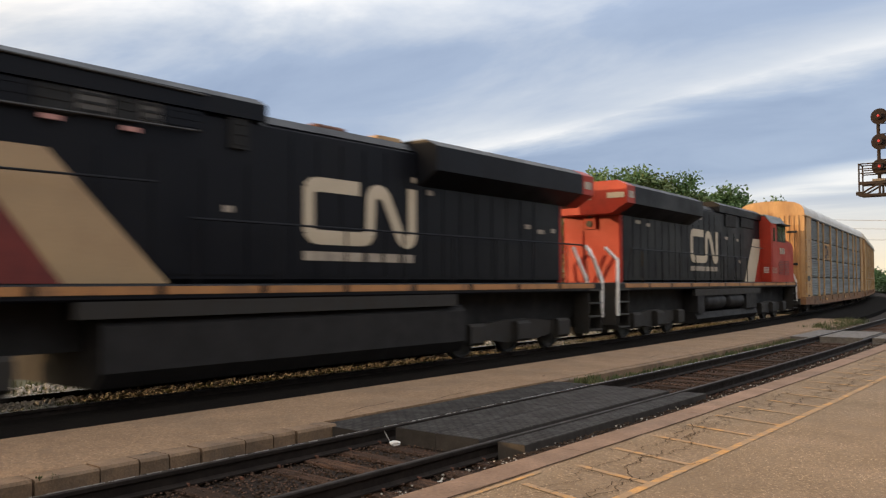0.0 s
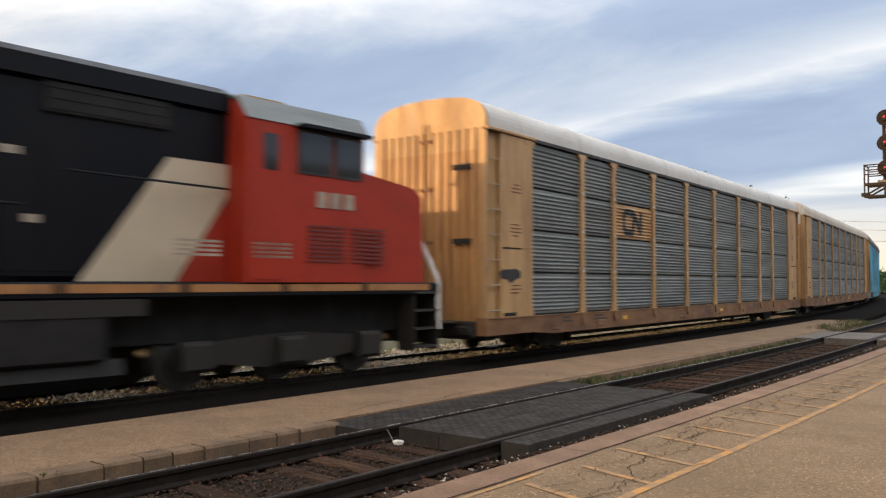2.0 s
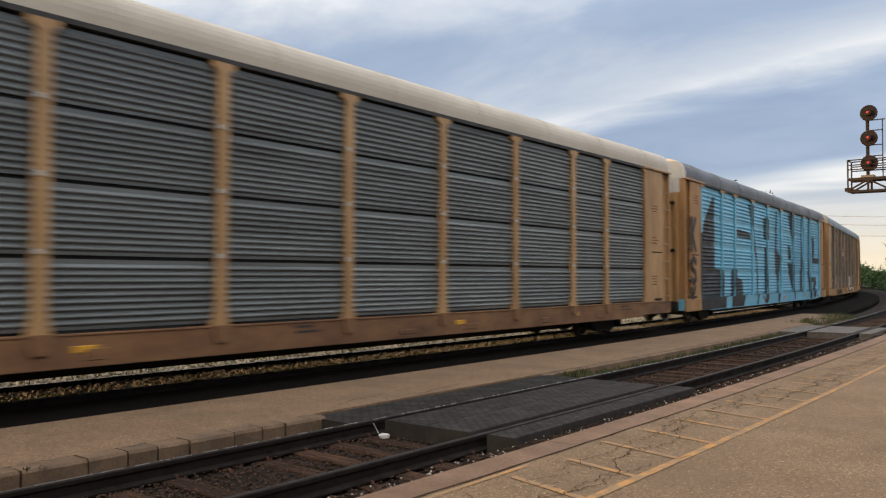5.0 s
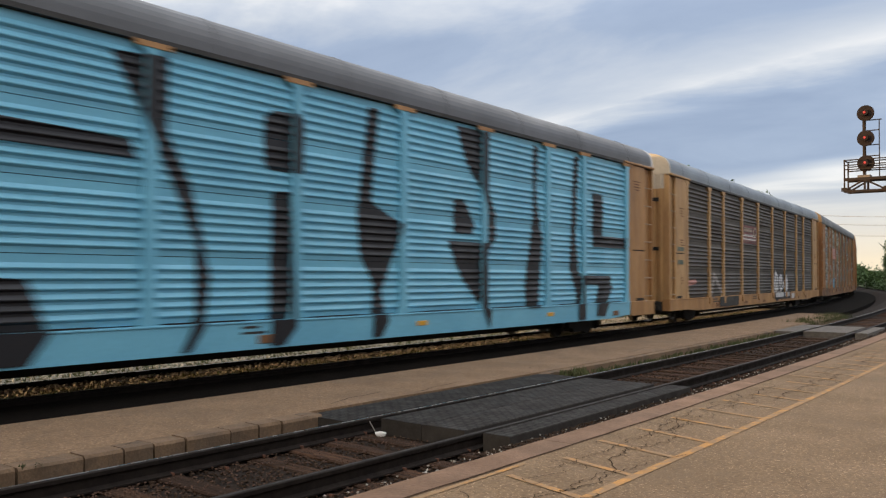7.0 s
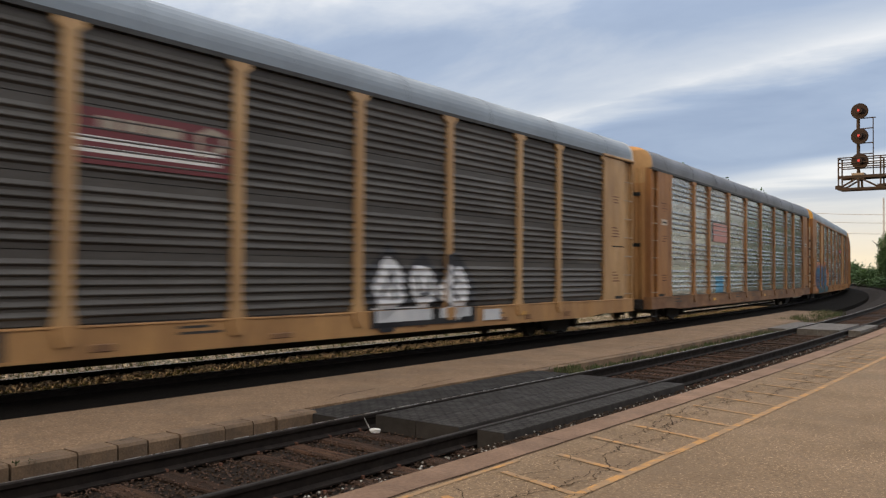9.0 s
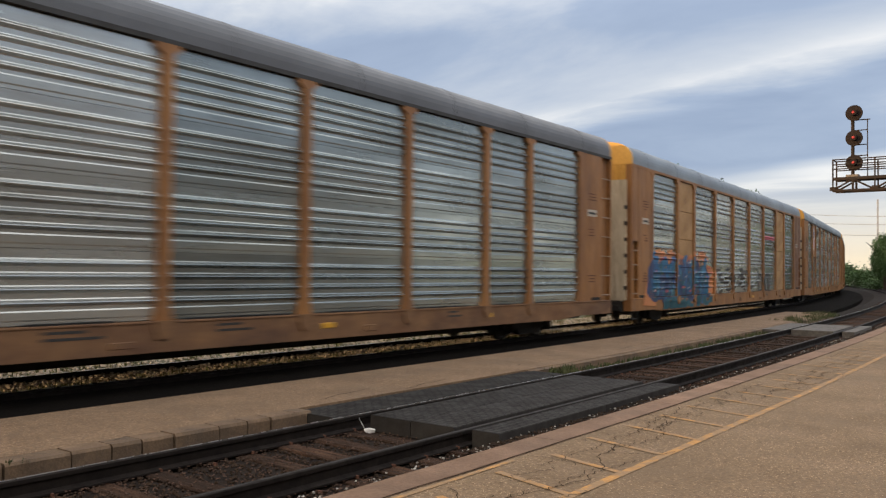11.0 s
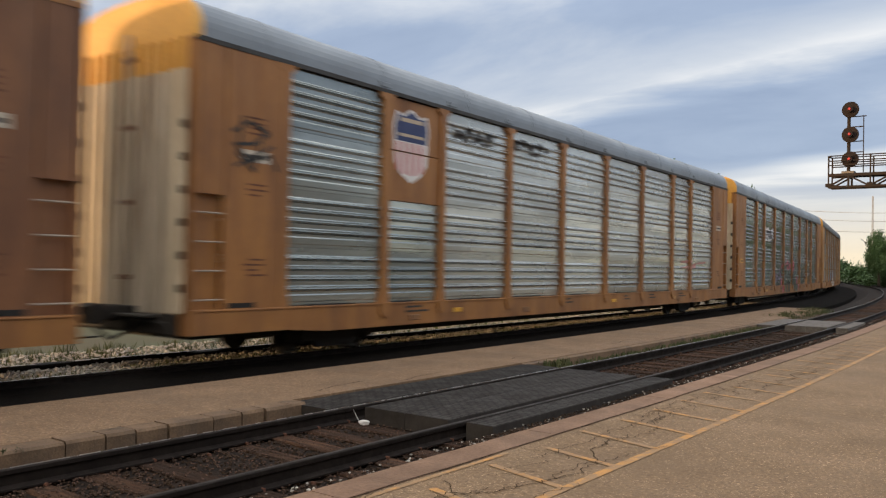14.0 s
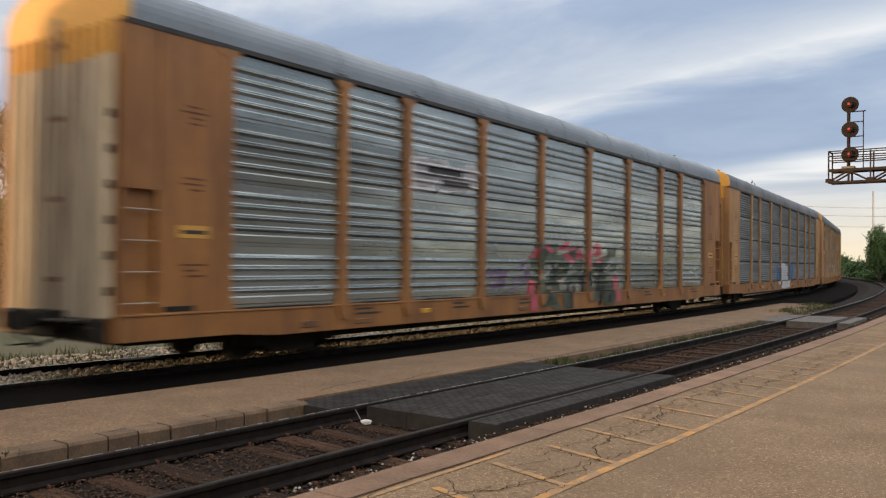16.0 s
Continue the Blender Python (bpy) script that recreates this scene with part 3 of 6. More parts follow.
RAIL_RING = [(-0.075, -0.165), (0.075, -0.165), (0.075, -0.15), (0.012, -0.13), (0.012, -0.05), (0.037, -0.04), (0.037, -0.008), (0.03, -0.002), (-0.03, -0.002), (-0.037, -0.008), (-0.037, -0.04), (-0.012, -0.05), (-0.012, -0.13), (-0.075, -0.15)]


def rails(track, label, tops):
    # platform rails differ: which one glints is put into colour and width
    for side, top in zip((-0.752, 0.752), tops):
        x = track + side
        rail = structure("rail", sweep(Shape(), [(x + a, b) for a, b in RAIL_RING], -230, 420), M["rail"], label, "rail")
        if top == "rail_main":
            part("railhead", sweep(Shape(), [(x - 0.030, -0.002), (x + 0.030, -0.002), (x + 0.026, 0.002), (x - 0.026, 0.002)], -230, 420), M["rail_top"], rail, "polished running surface")
        elif top == "rail_top":
            part("railhead", sweep(Shape(), [(x - 0.026, -0.002), (x - 0.010, -0.002), (x - 0.011, 0.002), (x - 0.025, 0.002)], -230, 420), M[top], rail, "polished running surface, narrowed to the width of the sky's glint")
        else:
            part("railhead", sweep(Shape(), [(x - 0.024, -0.002), (x + 0.024, -0.002), (x + 0.020, 0.002), (x - 0.020, 0.002)], -230, 420), M[top], rail, "running surface coloured dark, without the sky's glint")


rails(NEAR_TRACK, "rusty steel rail of the platform track", ("rail_top", "rail_no_glint"))
rails(MAIN_TRACK, "steel rail of the main track under the train", ("rail_main", "rail_main"))

# the island platform between the tracks, and its kerb stones
ISL0, ISL1, ISL2 = -9.41, -7.50, -7.24
isl = sweep(Shape(), [(ISL0, -0.6), (ISL1 - 0.002, -0.6), (ISL1 - 0.002, DECK), (ISL0, DECK)], -60, 41)
island = structure("island_platform", isl, M["concrete"], "worn concrete island platform between the two tracks", "platform")
rng = random.Random(3)
JOINTS = [3.37, 3.97, 4.37, 4.69, 5.05, 5.61, 6.0, 6.33, 6.74, 6.98]
while JOINTS[0] > -14:
    JOINTS.insert(0, JOINTS[0] - rng.choice((0.30, 0.36, 0.44, 0.53)))
for lo, hi in zip(JOINTS, JOINTS[1:]):
    k, g = rng.uniform(-0.012, 0.012), rng.uniform(-0.005, 0.004)
    part("kerb_stone", sweep(Shape(), [(ISL1, -0.3), (ISL2 + k, -0.3), (ISL2 + k, DECK - 0.025), (ISL2 - 0.02 + k, DECK + 0.003 + g), (ISL1, DECK + 0.003 + g)], lo, hi - 0.02, [lo, hi - 0.02]), M["curb"], island)
part("kerb", sweep(Shape(), [(ISL1, -0.3), (-7.38, -0.3), (-7.40, DECK - 0.03), (ISL1, DECK - 0.01)], 12.4, 41), M["curb"], island)

# the near platform: concrete edge, asphalt, yellow lines
EDGE0, EDGE1 = -4.45, -4.07
plat = sweep(Shape(), [(EDGE1, -0.6), (26, -0.6), (26, DECK - 0.004), (EDGE1, DECK - 0.004)], -60, 75)
platform = structure("platform", plat, M["asphalt"], "cracked weathered asphalt station platform with yellow lines", "platform")
lo = -14.0
while lo < 74:
    hi = lo + 3.05
    part("edge_slab", sweep(Shape(), [(EDGE0, -0.5), (EDGE1 - 0.02, -0.5), (EDGE1 - 0.02, DECK - 0.01), (EDGE1 - 0.03, DECK), (EDGE0 + 0.02, DECK), (EDGE0, DECK - 0.02)], lo, hi - 0.012), M["edge"], platform)
    lo = hi

# rubber level crossings for carts
def crossing(s0, s1, mat, label):
    e = thing("crossing", label, "crossing", "", "structure")
    on_plan(e, s0, NEAR_TRACK)
    inv = e.matrix_basis.inverted()

    def pad(x0, x1, z=0.0, early=0.0):
        rows = max(1, round((x1 - x0) / 0.62))
        for k in range(rows):
            a, b = x0 + (x1 - x0) * k / rows, x0 + (x1 - x0) * (k + 1) / rows - 0.008
            for h in range(2):
                u, v = s0 + (s1 - s0) * h / 2 - early * (1 - h), s0 + (s1 - s0) * (h + 1) / 2 - 0.008
                sh = sweep(Shape(), [(a, -0.19), (b, -0.19), (b, z - 0.006), (b - 0.008, z), (a + 0.008, z), (a, z - 0.006)], u, v)
                ob = part("panel", sh, mat, e)
                ob.matrix_basis = inv
    pad(NEAR_TRACK - 0.63, NEAR_TRACK + 0.60)
    pad(NEAR_TRACK + 0.84, NEAR_TRACK + 1.19, 0.006)
    pad(ISL1 + 0.005, NEAR_TRACK - 0.80, 0.005, 0.46)
    return e


# unseen block behind the camera, added to darken what the car sides reflect
backing = Shape()
backing.box(11, 24, -45, 40, -0.6, 7.4, 0.05)
backing.box(10.2, 25, -46, 41, 7.4, 7.8, 0.05)
structure("wall_station", backing, M["block_grey"], "plain grey unseen block behind the platform, added for reflections", "wall")
crossing(7.35, 12.5, M["rubber"], "black rubber panel crossing between the platforms")
crossing(27.8, 31.6, M["wood_board"], "weathered timber and concrete cart crossing across the track")


# ---------------------------------------------------------------- the train
SPEED = 15.31
PITCH = 29.4
HALF = 13.675        # half a car body
moving = []          # thing, place of its middle along the track at 0 s, half the distance of its trucks
spinning = []        # wheelset, wheel radius
POSTS = (1.9, 4.62, 6.55, 9.4, 12.25, 15.1, 17.95, 20.8, 22.75, 25.45)
ROWS = (0.94, 1.945, 2.955, 3.965, 5.035)
SIDE = 1.6
POST_OUT = 0.02       # how far the posts stand out past the side


def corrugation(style, h):
    """Outline of a side panel from bottom to top: (z, how far it stands out)."""
    pts = [(0.0, 0.0)]
    if style == "fine":
        n = 9
        d = (h - 0.1) / n
        for i in range(n):
            a = 0.05 + d * i
            pts += [(a, 0.0), (a + d * 0.25, 0.034), (a + d * 0.4, 0.036), (a + d * 0.85, 0.0)]
    elif style == "flat":
        pts += [(0.01, 0.03), (h - 0.01, 0.03)]
    elif style == "dense":
        n = 6
        d = (h - 0.16) / n
        for i in range(n):
            a = 0.08 + d * i
            pts += [(a, 0.0), (a + d * 0.22, 0.04), (a + d * 0.32, 0.042), (a + d * 0.75, 0.0)]
    else:
        pts += [(0.05, 0.0), (0.07, 0.008), (0.17, 0.008), (0.19, 0.0)]
        for i in range(4):
            a = 0.235 + i * 0.178
            pts += [(a, 0.0), (a + 0.018, 0.014), (a + 0.034, 0.036), (a + 0.048, 0.045), (a + 0.060, 0.042), (a + 0.076, 0.024), (a + 0.092, 0.006), (a + 0.108, 0.0)]
    pts.append((h, 0.0))
    return pts


panel_cache = {}


def panel_mesh(style, w, h, mat):
    key = (style, round(w, 3), round(h, 3), mat.name)
    if key not in panel_cache:
        s = Shape()
        pts = corrugation(style, h)
        ring = [(p, z) for z, p in pts] + [(-0.03, pts[-1][0]), (-0.03, pts[0][0])]
        s.prism(ring, 0.0, w, 1)
        panel_cache[key] = s.mesh("panel", mat)
    return panel_cache[key]


mesh_cache = {}


def shared(key, make, mat, smooth=False):
    if key not in mesh_cache:
        mesh_cache[key] = make().mesh(key, mat, smooth)
    return mesh_cache[key]


def wheelset_shape(r):
    s = Shape()
    for sx in (-1, 1):
        s.lathe([(0.1, -0.07 * sx), (r * 0.55, -0.03 * sx), (r * 0.8, -0.05 * sx), (r * 0.82, -0.07 * sx), (r + 0.025, -0.07 * sx), (r + 0.025, -0.04 * sx), (r, -0.03 * sx), (r - 0.01, 0.065 * sx), (r * 0.82, 0.065 * sx), (r * 0.8, 0.03 * sx), (r * 0.5, 0.02 * sx), (0.12, 0.06 * sx)], (0.752 * sx, 0, 0), 0, 28)
    s.tube((-1.05, 0, 0), (1.05, 0, 0), 0.085, 10)
    return s


def truck(parent, y, r, axles, spacing):
    """A truck with side frames, springs and rolling wheelsets."""
    t = new("truck")
    t.parent = parent
    t.location = (0, y, 0)

    def frame_shape():
        s = Shape()
        half = spacing * (axles - 1) / 2
        for sx in (-1, 1):
            x0, x1 = sorted((sx * 0.94, sx * 1.10))
            ring = [(-half - 0.28, r - 0.1), (-half - 0.28, r + 0.16), (-half + 0.1, r + 0.2), (-0.45, r + 0.3), (0.45, r + 0.3), (half - 0.1, r + 0.2), (half + 0.28, r + 0.16), (half + 0.28, r - 0.1), (half - 0.25, r - 0.1), (0.5, r - 0.24), (-0.5, r - 0.24), (-half + 0.25, r - 0.1)]
            s.prism(ring, x0, x1, 0)
            for k in range(axles):
                s.lathe([(0.15, -0.1), (0.15, 0.08), (0.1, 0.12)], (sx * 1.08, -half + k * spacing, r), 0, 12)
        s.box(-0.95, 0.95, -0.25, 0.25, r - 0.08, r + 0.22, 0.04)
        return s
    part("side_frames", shared(f"truck_frame_{axles}_{r}", frame_shape, M["under"]), None, t)

    def spring_shape():
        s = Shape()
        for sx in (-1, 1):
            for k in (-0.22, 0, 0.22):
                s.lathe([(0.085, -0.14), (0.07, -0.09), (0.085, -0.04), (0.07, 0.01), (0.085, 0.06), (0.07, 0.11)], (sx * 1.02, k, r + 0.02), 2, 10)
        return s
    part("springs", shared(f"springs_{r}", spring_shape, M["dark_steel"]), None, t)
    half = spacing * (axles - 1) / 2
    for k in range(axles):
        w = part("wheelset", shared(f"wheelset_{r}", lambda: wheelset_shape(r), M["dark_steel"], False), None, t)
        w.location = (0, -half + k * spacing, r)
        spinning.append((w, (0, -half + k * spacing, r), r))
    return t


ROOF_EDGE = ((1.60, 5.10), (1.60, 5.27), (1.59, 5.36), (1.56, 5.46), (1.51, 5.55), (1.43, 5.64), (1.30, 5.72), (1.14, 5.785), (0.9, 5.83), (0.5, 5.87), (0.0, 5.89))


def autorack(n, label, frame_mat, sill_mat, panel_mat, roof_mat, style, end_top, end_low, corner_mat=None, special=None, posts=POSTS, rear_mat=None):
    """A closed car carrier. special: {(bay, row): material} or a wide plate."""
    c = thing("autorack_car", label, "railway car", "car carriers of the train")
    moving.append((c, 6.79 + HALF + PITCH * (n - 8) + SPEED * 16, 9.9))
    fm, cm = M[frame_mat], M[corner_mat or frame_mat]
    special = special or {}
    gap = 0.006 if style == "four" else (0.012 if style == "dense" else 0.055)
    rear = HALF

    def end(sy):
        return HALF if sy < 0 else rear
    # deck and side sills
    s = Shape()
    s.box(-1.35, 1.35, -HALF + 0.05, rear - 0.05, 0.78, 0.93)
    s.box(-0.35, 0.35, -HALF - 0.2, rear + 0.2, 0.62, 0.95)
    s.box(-0.9, 0.6, -HALF + 4.9, HALF - 4.9, 0.24, 0.80)
    s.box(-1.1, -0.7, -3.0, -1.2, 0.35, 0.8)
    s.box(0.55, 1.0, 1.0, 1.9, 0.40, 0.8)
    part("deck", s, M["under"], c)
    for sx in (-1, 1):
        x0, x1 = sorted((sx * 1.36, sx * 1.62))
        s = Shape()
        ring = [(-HALF, 0.54), (-HALF, 0.93), (rear, 0.93), (rear, 0.54), (HALF - 2.0, 0.54), (HALF - 3.0, 0.47), (-HALF + 3.0, 0.47), (-HALF + 2.0, 0.54)]
        s.prism(ring, x0, x1, 0)
        part("side_sill", s, M[sill_mat], c)
        # stake pockets along the sill
        for a in posts[1:-1] if n != 3 else ():
            me = shared(f"stake_pocket_{sill_mat}", lambda: Shape().prism([(-0.16, 0.93), (-0.16, 0.80), (-0.08, 0.66), (0.08, 0.66), (0.16, 0.80), (0.16, 0.93)], -0.02, 0.02, 0), M[sill_mat])
            part("stake_pocket", me, None, c).location = (sx * 1.64, a - HALF, 0)
    # posts
    for sx in (-1, 1):
        for k, a in enumerate(posts):
            y = a - HALF
            w = 0.10
            s = Shape()
            x0, x1 = sorted((sx * 1.53, sx * (SIDE + POST_OUT)))
            s.prism([(y - w * 1.6, 0.93), (y - w, 1.25), (y - w, 4.90), (y - w * 2.2, 4.98), (y - w * 2.2, 5.05), (y + w * 2.2, 5.05), (y + w * 2.2, 4.98), (y + w, 4.90), (y + w, 1.25), (y + w * 1.6, 0.93)], x0, x1, 0)
            post = part("post", s, fm, c)
            if style == "fine" and sx > 0 and 0 < k < 9:
                for z in ROWS[1:4]:
                    clasp = shared("clasp", lambda: Shape().box(-0.012, 0.012, -0.05, 0.05, -0.035, 0.035, 0.006), M["roof_white"])
                    part("clasp", clasp, None, post).location = (1.632, y - 0.05, z + 0.06)
            if frame_mat == "blue":
                part("cap", Shape().box(*sorted((sx * 1.59, sx * 1.635)), y - 0.3, y + 0.3, 4.97, 5.055), M["tan"], post)
        s = Shape()
        x0, x1 = sorted((sx * 1.50, sx * (SIDE + 0.02)))
        s.box(x0, x1, -HALF + 0.02, rear - 0.02, 5.045, 5.12)
        part("top_rail", s, cm if n == 6 else M["dark_steel"], c)
    if n in (7, 8):
        for k, a in enumerate(posts[1:-1]):
            part("roof_clip", shared("roof_clip", lambda: Shape().box(-0.012, 0.012, -0.14, 0.14, -0.05, 0.05, 0.01), M["roof_light"]), None, c).location = (1.61, a - HALF + (0.3 if k % 2 else -0.1), 5.2)
    # panels on the side towards the platform, one by one
    for b in range(len(posts) - 1):
        y0, y1 = posts[b] - HALF + 0.1, posts[b + 1] - HALF - 0.1
        for r in range(4):
            pm = special.get((b, r), panel_mat)
            if pm is None:
                continue
            me = panel_mesh("flat" if isinstance(pm, tuple) else style, y1 - y0, ROWS[r + 1] - ROWS[r] - gap, M[pm[0] if isinstance(pm, tuple) else pm])
            ob = part("panel", me, None, c)
            ob.location = (SIDE - 0.065, y0, ROWS[r] + gap / 2)
    s = Shape()
    for b in range(len(posts) - 1):
        for r in range(4):
            z0, z1 = ROWS[r] + 0.02, ROWS[r + 1] - 0.02
            s.box(-SIDE + 0.02, -SIDE + 0.05, posts[b] - HALF + 0.1, posts[b + 1] - HALF - 0.1, z0, z1)
    part("side_panels", s, M[panel_mat], c)
    # dark liner behind the joints
    s = Shape()
    s.box(1.47, 1.495, posts[0] - HALF, posts[-1] - HALF, 0.93, 5.06)
    part("liner", s, M["gap"], c)
    # closed corner bays with ladders
    for sy in (-1, 1):
        e = end(sy)
        cm = M[rear_mat] if rear_mat and sy > 0 else M[corner_mat or frame_mat]
        for sx in (-1, 1):
            y0, y1 = sorted((sy * (e - 0.62), sy * (HALF - 1.9)))
            x0, x1 = sorted((sx * 1.50, sx * (SIDE + 0.01)))
            sh = Shape().box(x0, x1, y0, y1, 0.93, 5.06, 0.03)
            if n >= 6:      # plain sheet right to the end above a short ladder
                sh.box(x0, x1, *sorted((sy * (e - 0.085), sy * (e - 0.615))), 2.72, 5.055, 0.03)
            panel = part("corner_panel", sh, cm, c)
            mid, pick = (y0 + y1) / 2, random.Random(n * 4 + sy)
            for base in (1.45, 2.75, 3.75) if n != 3 else (4.3,):
                for k in range(pick.choice((3, 4))):
                    w, o = pick.uniform(0.10, 0.24), pick.uniform(-0.06, 0.06)
                    part("stencil_bar", Shape().box(*sorted((sx * 1.612, sx * 1.614)), mid + o - w, mid + o + w, base + k * 0.085, base + 0.03 + k * 0.085), M["rust"], panel)
            z = 2.04 if n in (8, 9) else 3.3
            plate = n > 4 and part("stencil_plate", Shape().box(*sorted((sx * 1.611, sx * 1.616)), mid - 0.28, mid + 0.28, z, z + 0.19), M["tan_bright" if n in (8, 9) else "roof_cream"], panel)
            plate and part("lettering_bar", Shape().box(*sorted((sx * 1.615, sx * 1.618)), mid - 0.22, mid + 0.22, z + 0.06, z + 0.12), M["dark_steel"], plate)
            s = Shape()
            y0, y1 = sorted((sy * (e - 0.04), sy * (e - 0.62)))
            s.box(*sorted((sx * 1.42, sx * 1.50)), y0, y1, 0.93, 5.06)
            s.box(*sorted((sx * 1.42, sx * SIDE)), *sorted((sy * (e - 0.02), sy * (e - 0.08))), 0.93, 5.10)
            part("corner_recess", s, cm, c)
            for k in range(4 if n >= 6 else 7):
                # rungs are coloured cream to imitate the light they catch
                me = shared("rung", lambda: Shape().tube((0, -0.28, 0), (0, 0.28, 0), 0.015, 6), M["cream_worn"])
                part("rung", me, None, c).location = (sx * 1.585, sy * (e - 0.34), 1.08 + k * (0.45 if n >= 6 else 0.56))
            if n < 5:       # eave over the corner, and the seam half way up
                part("eave", Shape().box(*sorted((sx * 1.56, sx * 1.665)), *sorted((sy * (e - 0.02), sy * (HALF - 2.1))), 5.06, 5.13, 0.015), cm, c)
                part("seam", Shape().box(*sorted((sx * 1.605, sx * 1.614)), *sorted((sy * (e - 0.68), sy * (HALF - 1.5))), 2.46, 2.495), M["gap"], c)
                part("seam_lip", Shape().box(*sorted((sx * 1.60, sx * 1.622)), *sorted((sy * (e - 0.66), sy * (HALF - 1.85))), 2.50, 2.53), cm, c)
            # black box painting in the shade of the corner's foot slot, and the stirrup below it
            y0, y1 = sorted((sy * (e - 0.72), sy * (e - 1.28)))
            part("foot_slot", Shape().box(*sorted((sx * 1.55, sx * 1.613)), y0, y1, 0.935, 1.03, 0.01), M["gap"], c)
            yy = sy * (e - 0.36)
            part("stirrup", Shape().path([(sx * 1.56, yy - 0.24, 0.6), (sx * 1.58, yy - 0.22, 0.30), (sx * 1.58, yy + 0.22, 0.30), (sx * 1.56, yy + 0.24, 0.6)], 0.018, 6), M["dark_steel"], c)
    # ledge, dark drip gaps and worn marks along the sill
    pick = random.Random(300 + n)
    for b in range(len(posts) - 1):
        y0, y1 = posts[b] - HALF + 0.18, posts[b + 1] - HALF - 0.18
        u = y0 + pick.uniform(0.0, 0.25) * (y1 - y0)
        part("drip_gap", Shape().box(1.60, 1.612, u, u + pick.uniform(0.45, 0.95) * (y1 - u), 0.932, 0.958), M["gap"], c)
        if pick.random() < 0.5:
            u = pick.uniform(y0, y1 - 0.5)
            part("jack_pad", Shape().box(1.60, 1.634, u, u + pick.uniform(0.25, 0.5), 0.55, pick.uniform(0.64, 0.72), 0.012), M["sill_brown"], c)
        if pick.random() < 0.45:
            u = pick.uniform(y0, y1 - 0.9)
            w = pick.uniform(0.4, 0.9)
            for k in range(2):
                part("stencil_bar", Shape().box(1.618, 1.624, u, u + w * (1 - 0.3 * k), 0.72 + 0.09 * k, 0.76 + 0.09 * k), M["dark_steel"], c)
    part("sill_lip", Shape().box(1.60, 1.636, -HALF + 0.1, rear - 0.1, 0.895, 0.925, 0.006), M[sill_mat], c)
    # end doors, folded sheet
    for sy in (-1, 1):
        y = sy * end(sy)
        for z0, z1, m in ((0.85, 4.62, end_low), (4.62, 5.10, end_top)):
            ring = [(-1.42, y - sy * 0.12), (-1.42, y - sy * 0.03)]
            for k in range(12):
                x = -1.36 + k * 0.236
                ring += [(x, y - sy * 0.03), (x + 0.03, y + sy * 0.03), (x + 0.10, y + sy * 0.03), (x + 0.13, y - sy * 0.03)]
            ring += [(1.42, y - sy * 0.03), (1.42, y - sy * 0.12)]
            part("end_door", Shape().prism(ring, z0, z1, 2), M[m], c)
        if end_low == "door_grey":
            edge = part("door_edge", Shape().box(0.62 if n == 6 else 1.12, 1.46, *sorted((y - sy * 0.02, y + sy * 0.05)), 0.88, 4.62, 0.02), M["cream_rust"], c, "cream door edge with hinges")
            for k in range(6):
                part("hinge", Shape().box(1.40, 1.48, *sorted((y + sy * 0.02, y + sy * 0.08)), 1.2 + k * 0.5, 1.32 + k * 0.5, 0.01), M["dark_steel"], edge)
        elif sy < 0:
            for z in (2.5, 4.1, 4.78) if n == 2 else (2.55, 4.2):
                part("door_slot", Shape().box(0.75, 1.25, *sorted((y, y + sy * 0.045)), z, z + 0.12), M["gap"], c)
        ring = [(x, z) for x, z in ROOF_EDGE] + [(-x, z) for x, z in reversed(ROOF_EDGE[:-1])]
        part("end_gable", Shape().prism(ring, *sorted((y - sy * 0.14, y - sy * 0.01)), 1), M[end_top], c)
        for x in (-0.06, 0.06):
            rod = part("door_rod", Shape().tube((x, y + sy * 0.05, 0.95), (x, y + sy * 0.05, 5.3), 0.02, 6), M[end_low], c)
        for z in (1.4, 2.6, 3.8, 4.9):
            part("latch", Shape().box(-0.16, 0.16, *sorted((y + sy * 0.01, y + sy * 0.06)), z - 0.04, z + 0.04, 0.01), M["rust"], rod)
    # roof of bent sheets
    ring = [(x, z) for x, z in ROOF_EDGE] + [(-x, z) for x, z in reversed(ROOF_EDGE[:-1])]
    part("roof", Shape().prism(ring, -HALF + 0.14, rear - 0.14, 1), M[roof_mat], c)
    for k in range(9):
        out = [(x + (0.006 if x > 0 else -0.006 if x < 0 else 0), z + 0.006) for x, z in ring]
        me = shared(f"roof_seam_{roof_mat}", lambda: Shape().prism(out, -0.03, 0.03, 1), M[roof_mat])
        part("roof_seam", me, None, c).location = (0, -HALF + 1.5 + k * (2 * HALF - 3.3) / 8, 0)
    # couplers, brake pipe, trucks
    for sy in (-1, 1):
        s = Shape()
        e = end(sy)
        s.box(-0.11, 0.11, *sorted((sy * e, sy * (e + 0.6))), 0.72, 0.95, 0.04)
        s.box(-0.17, 0.17, *sorted((sy * (e + 0.48), sy * (e + 0.7))), 0.68, 0.99, 0.05)
        part("coupler", s, M["under"], c)
        part("end_sill", Shape().box(-1.34, 1.34, *sorted((sy * (e - 0.4), sy * (e + 0.04))), 0.52, 0.86, 0.04), M["under"], c)
        part("crossover_step", Shape().box(-0.75, 0.95, *sorted((sy * (e + 0.04), sy * (e + 0.30))), 0.80, 0.84, 0.01), M["dark_steel"], c)
        part("uncoupling_lever", Shape().path([(1.35, sy * (e + 0.10), 0.50), (1.25, sy * (e + 0.12), 0.72), (0.3, sy * (e + 0.14), 0.76), (0.12, sy * (e + 0.35), 0.9)], 0.016, 6), M["dark_steel"], c)
